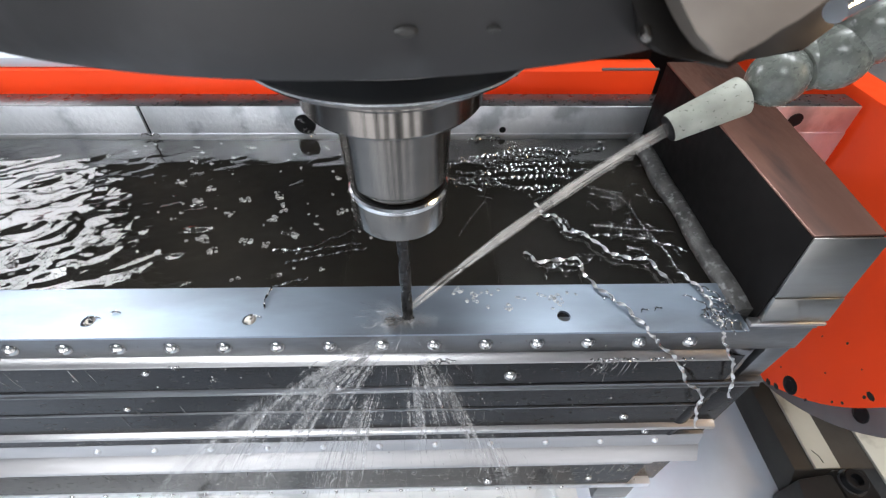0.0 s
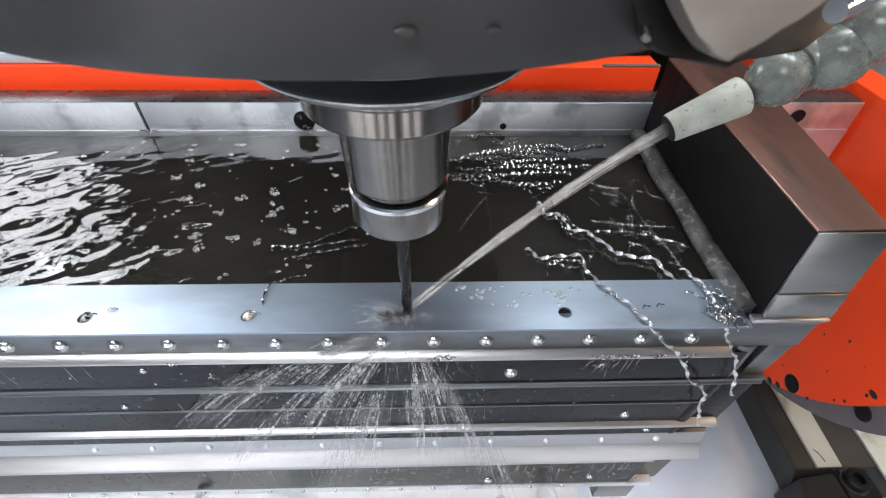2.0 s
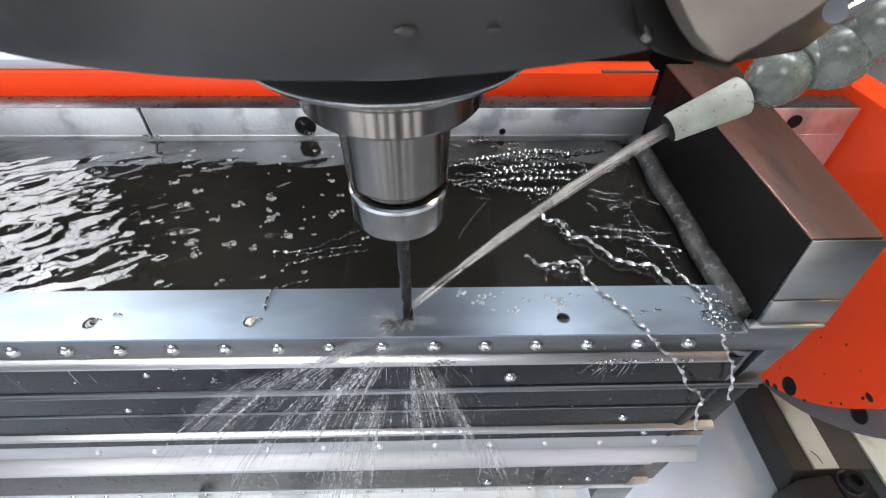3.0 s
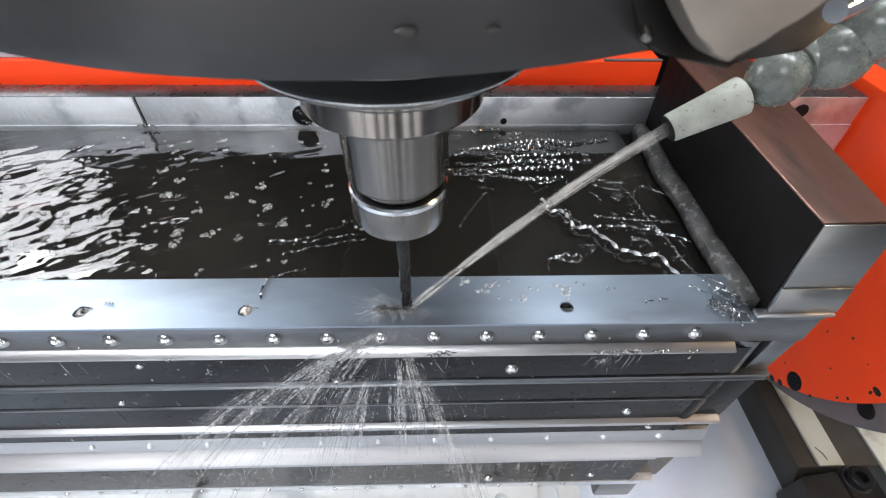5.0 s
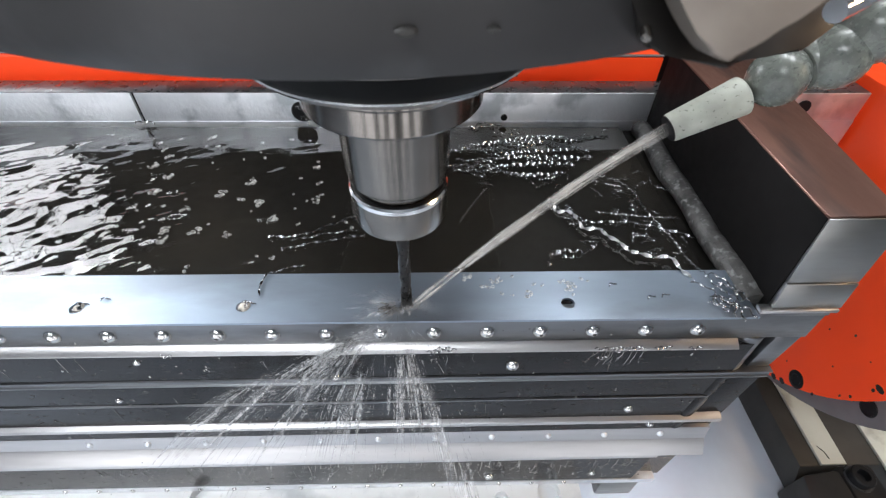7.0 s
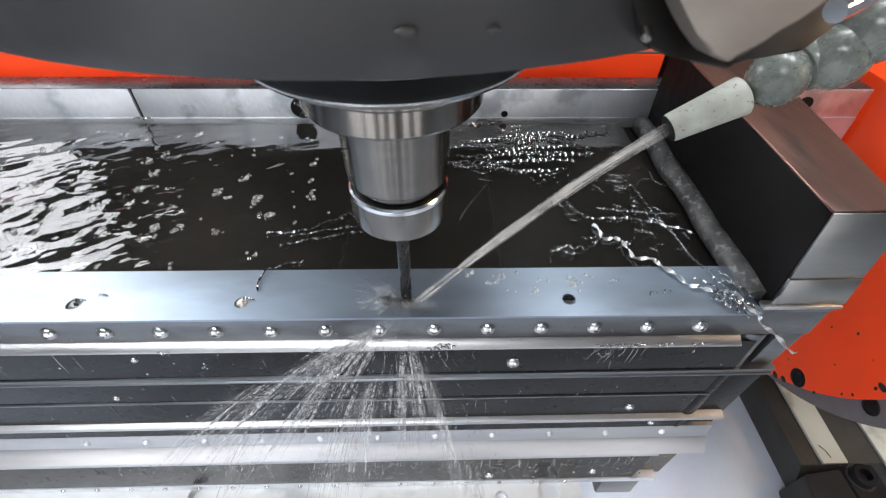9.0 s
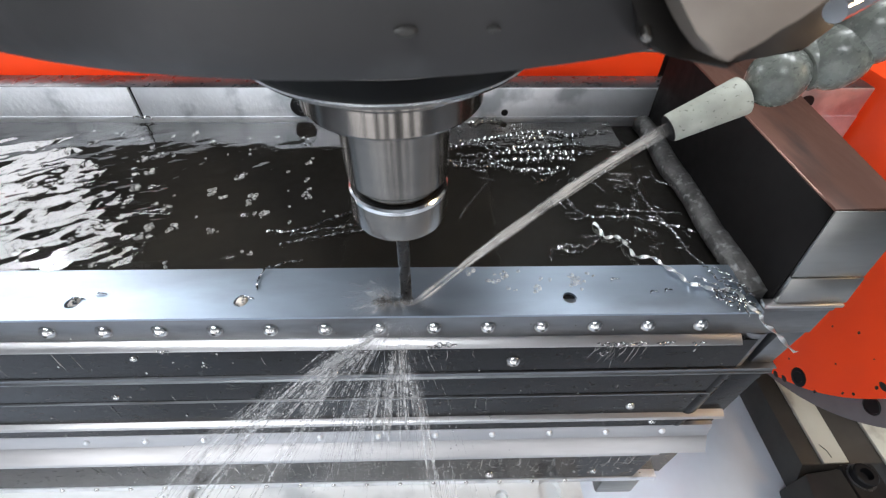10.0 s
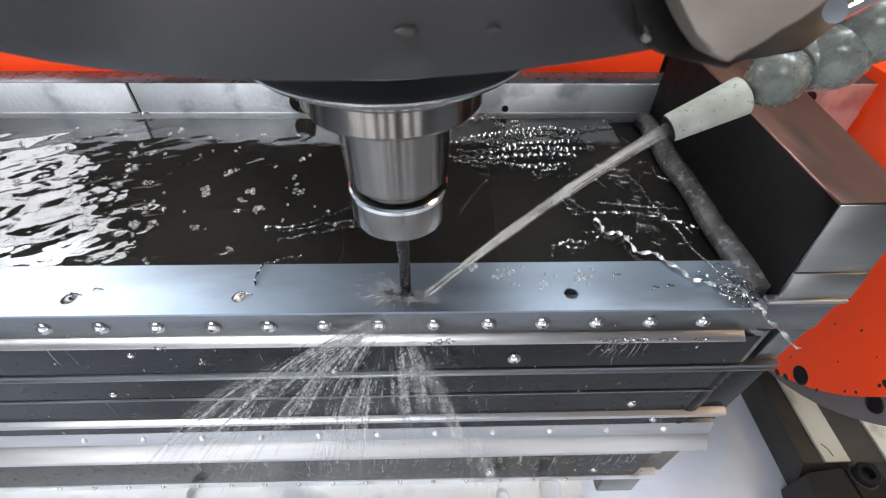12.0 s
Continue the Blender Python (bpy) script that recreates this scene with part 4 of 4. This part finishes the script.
def swarf():
    curl = "curled bright metal chip lying in the coolant"
    # long coils along the back of the pool
    for y, x0, x1, turns in ((164, 38, 62, 9), (146, 62, 136, 20), (138, 30, 100, 18), (131, 24, 112, 22), (120, 28, 118, 22), (112, 22, 104, 20), (104, 26, 96, 16)):
        rnd = random.Random(int(y))
        pts = [(x0 + (x1 - x0) * k / 5, y + rnd.uniform(-4, 4), -0.2) for k in range(6)]
        chip_strand(pts, turns * 0.5, 1.0, 0.8, curl)
        chip_strand([(p[0] + rnd.uniform(-6, 6), p[1] + rnd.uniform(-5, 5), -0.2) for p in pts[1:5]], turns * 0.34, 0.8, 0.6, curl)
    chip_strand([(112, 103, 0), (129, 91, 0), (134, 64, 0), (139, 45, 0), (141, 27, 0.6), (146, 14, 1.6)], 26, 1.0, 0.5, curl)
    chip_strand([(89, 72, 0), (94, 60, 0), (101, 57, 0), (119, 57, 0), (136, 52, 0), (152, 44, 0)], 7, 0.8, 0.6, curl)
    chip_strand([(104, 66, 0), (128, 62, 0), (150, 60, 0)], 10, 0.7, 0.4, curl)
    chip_strand([(72, 31, 0), (79, 34, 1), (91, 34, 0), (97, 39, 0)], 6, 1.4, 0.7, curl)
    chip_strand([(70, 24, 0.5), (73, 32, 0.5), (84, 29, 0.5), (90, 33, 0)], 5, 1.0, 0.6, curl)
    chip_strand([(27, 58, 0), (35, 73, 0), (44, 88, 0)], 9, 0.8, 0.45, curl)
    chip_strand([(-69, 6, 0.8), (-69, 17, 1.2), (-63, 22, 0.6), (-52, 26, 0)], 3, 0.7, 0.5, "curled bright metal chip on the edge of the strip")
    chip_strand([(-75, 47, 0), (-58, 48, 0), (-42, 57, 0), (-30, 64, 0)], 4, 0.8, 0.6, curl)
    chip_strand([(-66, 37, 0), (-50, 42, 0), (-24, 48, 0)], 3, 0.7, 0.6, curl)
    chip_strand([(-62, 44, 0), (-44, 49, 0), (-28, 52, 0)], 3, 0.9, 0.5, curl)
    rnd = random.Random(77)
    for i in range(88):
        x, y = rnd.uniform(24, 152), rnd.uniform(28, 160)
        if x < 70 and y < 90:
            x += 60
        a, l = rnd.uniform(-0.6, 0.6) + (math.pi / 2 if rnd.random() < 0.25 else 0), rnd.uniform(3, 10)
        chip_strand([(x, y, 0), (x + l * 0.5 * math.cos(a), y + l * 0.5 * math.sin(a) + rnd.uniform(-1, 1), 0.2), (min(156, x + l * math.cos(a)), y + l * math.sin(a), 0)],
                    l * 0.3, rnd.uniform(0.4, 0.8), rnd.uniform(0.25, 0.45), curl)
    # tangle on the right-hand end of the strip
    for i in range(13):
        x, y = 138 + rnd.uniform(-2, 12), rnd.uniform(-2, 18)
        chip_strand([(x, y, 1.2), (x + rnd.uniform(2, 8), y - rnd.uniform(2, 8), 2.0), (x + rnd.uniform(4, 10), y - rnd.uniform(6, 14), 1.2)], 2.5, 0.9, 0.45, "tangled bright metal chip on the strip's end")
    for x, z in ((95, -22.2), (101, -22.0), (108, -22.3), (92, -30), (119, -22.2), (136, -22.2), (-118, -24), (12, -22.2), (90, -21.8), (93, -23), (97, -21.5), (99, -24), (103, -22.6), (106, -21.4), (121, -21.6), (14, -20), (17, -21.5), (9, -23)):
        chip_strand([(x, -9.8, z), (x + 3, -10.2, z - 1), (x + 6, -9.8, z + 0.3)], 2, 0.8, 0.5, "small metal chip caught on the ledge")
    for x in (-74.4, -148.8):
        chip_strand([(x - 1.8, -1.2, -1.2), (x, 0.8, -0.3), (x + 1.6, -0.6, 0.4), (x + 0.2, 1.6, 0.8), (x + 2.4, 1.4, 0.3)], 3, 1.0, 0.8, "curled metal chip stuck in a drilled hole")
    for i in range(5):
        x, z = -80 + rnd.uniform(-3, 4), 6 + rnd.uniform(-4, 6)
        chip_strand([(x, 166.5, z), (x + rnd.uniform(-3, 3), 165.4, z + rnd.uniform(-3, 3)), (x + rnd.uniform(-5, 5), 166.4, z + rnd.uniform(-4, 4))], 2, 0.9, 0.5, "curled metal chip caught in the rail's bolt hole")
    chip_strand([(-196, 166, 1), (-191, 165, 1.6), (-186, 165.4, 1.2), (-182, 164.6, 0.8)], 2, 1.2, 0.9, "flat metal chip at the foot of the rail's notch")
    for x, r in ((-74.4, 2.9), (-148.8, 2.4)):
        bm = bmesh.new()
        bmesh.ops.create_icosphere(bm, subdivisions=3, radius=r, matrix=Matrix.Translation((x + 0.3, 0.4, -0.8)) @ Matrix.Diagonal((1, 0.85, 0.6, 1)))
        for v in bm.verts:
            v.co += Vector((0.7, 0.7, 0.7)) * noise.noise(v.co * 0.9)
        tagged(part("metal_chip", bm, CHIP_MAT, None), "crumpled pale metal chip packed into a drilled hole", "metal chip", group="swarf on the table")
    for x, y in ((96, 10), (112, 2), (119, 3), (-140, 4), (-73, 0.4), (-148, 1)):
        chip_strand([(x, y, 0.5), (x + 2, y + 1.2, 0.9), (x + 4, y + 0.2, 0.5)], 1.5, 0.6, 0.45, "small metal chip on the steel strip")


enclosure()
lamps()
machine_bed()
trunnion_table()
back_rail()
end_block()
orange_disc()
grey_casting()
table_clamp()
POOL = coolant_pool()
HEAD = spindle_head()
HOLDER = tool_holder()
NOZ = coolant_nozzle()
BRACKET = nozzle_bracket()
JET = coolant_stream()
FANS = [splash_fan(11, 7, -55, 10, 172), splash_fan(12, 8, -30, 14, 120), splash_fan(13, 6, 22, 18, 105)]
PUFF = spray_puff(21, -4, -1, 15)
front_droplets()
swarf()
HANGING = chip_strand([(62, 44, 0), (70, 36, 0.4), (88, 38, 0.6), (91, 23, 1.4), (98, 12, 1.8), (105, 3, 1.8), (111, -8, 1.2), (118, -11.5, -6), (133, -11.5, -22), (146, -11.5, -43), (159, -11.5, -56), (164, -11.5, -76), (172, -11.5, -97)], 13, 1.0, 1.05, "long twisted metal chip hanging over the table's front", CHIP_LONG)
SECOND = chip_strand([(140, 27, 1.5), (146, 15, 1.8), (147, 2, 1.8), (147, -7, 1.4), (151, -11.5, -8), (164, -11.5, -28), (176, -11.5, -60)], 9, 1.0, 0.95, "twisted metal chip hanging off the strip's end", CHIP_LONG)
SLIDING = chip_strand([(99, 52, 0), (102, 41, 0.2), (110, 39, 0.4), (112, 27, 1.0), (122, 22, 1.6), (129, 11, 1.8), (137, 4, 1.8), (150, 1.5, 1.8), (156, -9.5, 0.5), (166, -12, -9), (188, -12, -28)], 9, 0.9, 1.05, "long twisted metal chip sliding over the strip", CHIP_LONG)
rnd_foam = random.Random(31)
FOAMS = []
for i in range(104):
    fx, fy = rnd_foam.uniform(-235, -15), rnd_foam.uniform(26, 158)
    FOAMS.append(foam_patch(fx, fy, rnd_foam.choice((0.6, 0.8, 1, 1.5, 2, 2.5, 3.5)), 100 + i))
STRIP_FOAM = []
for i in range(26):
    ob = foam_patch(rnd_foam.uniform(14, 86), rnd_foam.uniform(3, 17), rnd_foam.choice((0.6, 0.8, 1.2, 2.5)), 200 + i)
    ob.location.z = 0.0004
    STRIP_FOAM.append(ob)


def motions():
    rows = [(t, head_at(s)) for t, s in FEED]
    for ob in (HEAD, NOZ, BRACKET, JET):
        walk(ob, rows)

    def feed_at(t):
        for (a, p), (b, q) in zip(FEED, FEED[1:]):
            if a <= t <= b:
                return p + (q - p) * (t - a) / (b - a)
        return FEED[-1][1]

    times = sorted({round(i * 0.1, 2) for i in range(121)} | {t for t, s in FEED})
    walk(HOLDER, [(t, head_at(feed_at(t)) @ pose(0, 0, 0, 0, 0, -750.0 * t)) for t in times])
    rnd = random.Random(8)
    for i, fan in enumerate(FANS):
        walk(fan, [(0.2 * k, pose(rnd.uniform(-0.002, 0.002), 0, rnd.uniform(-0.004, 0.002), rnd.uniform(-6, 6), 0, rnd.uniform(-13, 13) - (0, 6, 26)[i] * min(1.0, max(0.0, (0.2 * k - 2) / 6)))) for k in range(61)])
    walk(PUFF, [(0.1 * k, pose(rnd.uniform(-0.002, 0.002), 0, 0, 0, 0, rnd.uniform(-12, 12))) for k in range(121)])
    walk(POOL, [(0.25 * k, pose(0.004 * math.sin(k * 0.9) - 0.0004 * k, 0, 0)) for k in range(49)])
    for ob in FOAMS:
        p, vx, vy = ob.location.copy(), rnd.uniform(-0.0035, -0.0005), rnd.uniform(-0.0012, 0.0006)
        walk(ob, [(k, pose(p.x + vx * k + 0.001 * math.sin(k * 1.7 + vx * 900), max(0.024, min(0.163, p.y + vy * k)), p.z, 0, 0, 9.0 * k)) for k in range(13)])
    for ob in STRIP_FOAM:
        p, vx = ob.location.copy(), rnd.uniform(0.0002, 0.0014)
        walk(ob, [(k, pose(p.x + vx * k, p.y, p.z, 0, 0, 7.0 * k)) for k in range(13)])
    # the long chips are washed over the front while the hole is drilled
    still, gone = pose(0, 0, 0), pose(0.03, -0.075, -0.243, -6, 0, 0)
    walk(HANGING, [(0, still), (1.5, pose(0.0005, 0, 0)), (3.2, pose(0.001, -0.0005, -0.001)), (3.6, pose(0.008, -0.03, -0.03)), (4.0, pose(0.02, -0.06, -0.14)), (4.3, gone), (12, gone)])
    walk(SECOND, [(0, still), (3.2, pose(0.001, 0, -0.001)), (3.5, pose(0.008, -0.03, -0.04)), (3.9, pose(0.03, -0.06, -0.17)), (4.2, pose(0.04, -0.07, -0.278)), (12, pose(0.04, -0.07, -0.278))])
    walk(SLIDING, [(0, pose(-0.024, 0.034, 0)), (5, pose(-0.022, 0.030, 0)), (7.2, pose(-0.018, 0.024, 0)), (8.0, pose(-0.006, 0.008, 0)), (8.8, still), (12, still)])


motions()
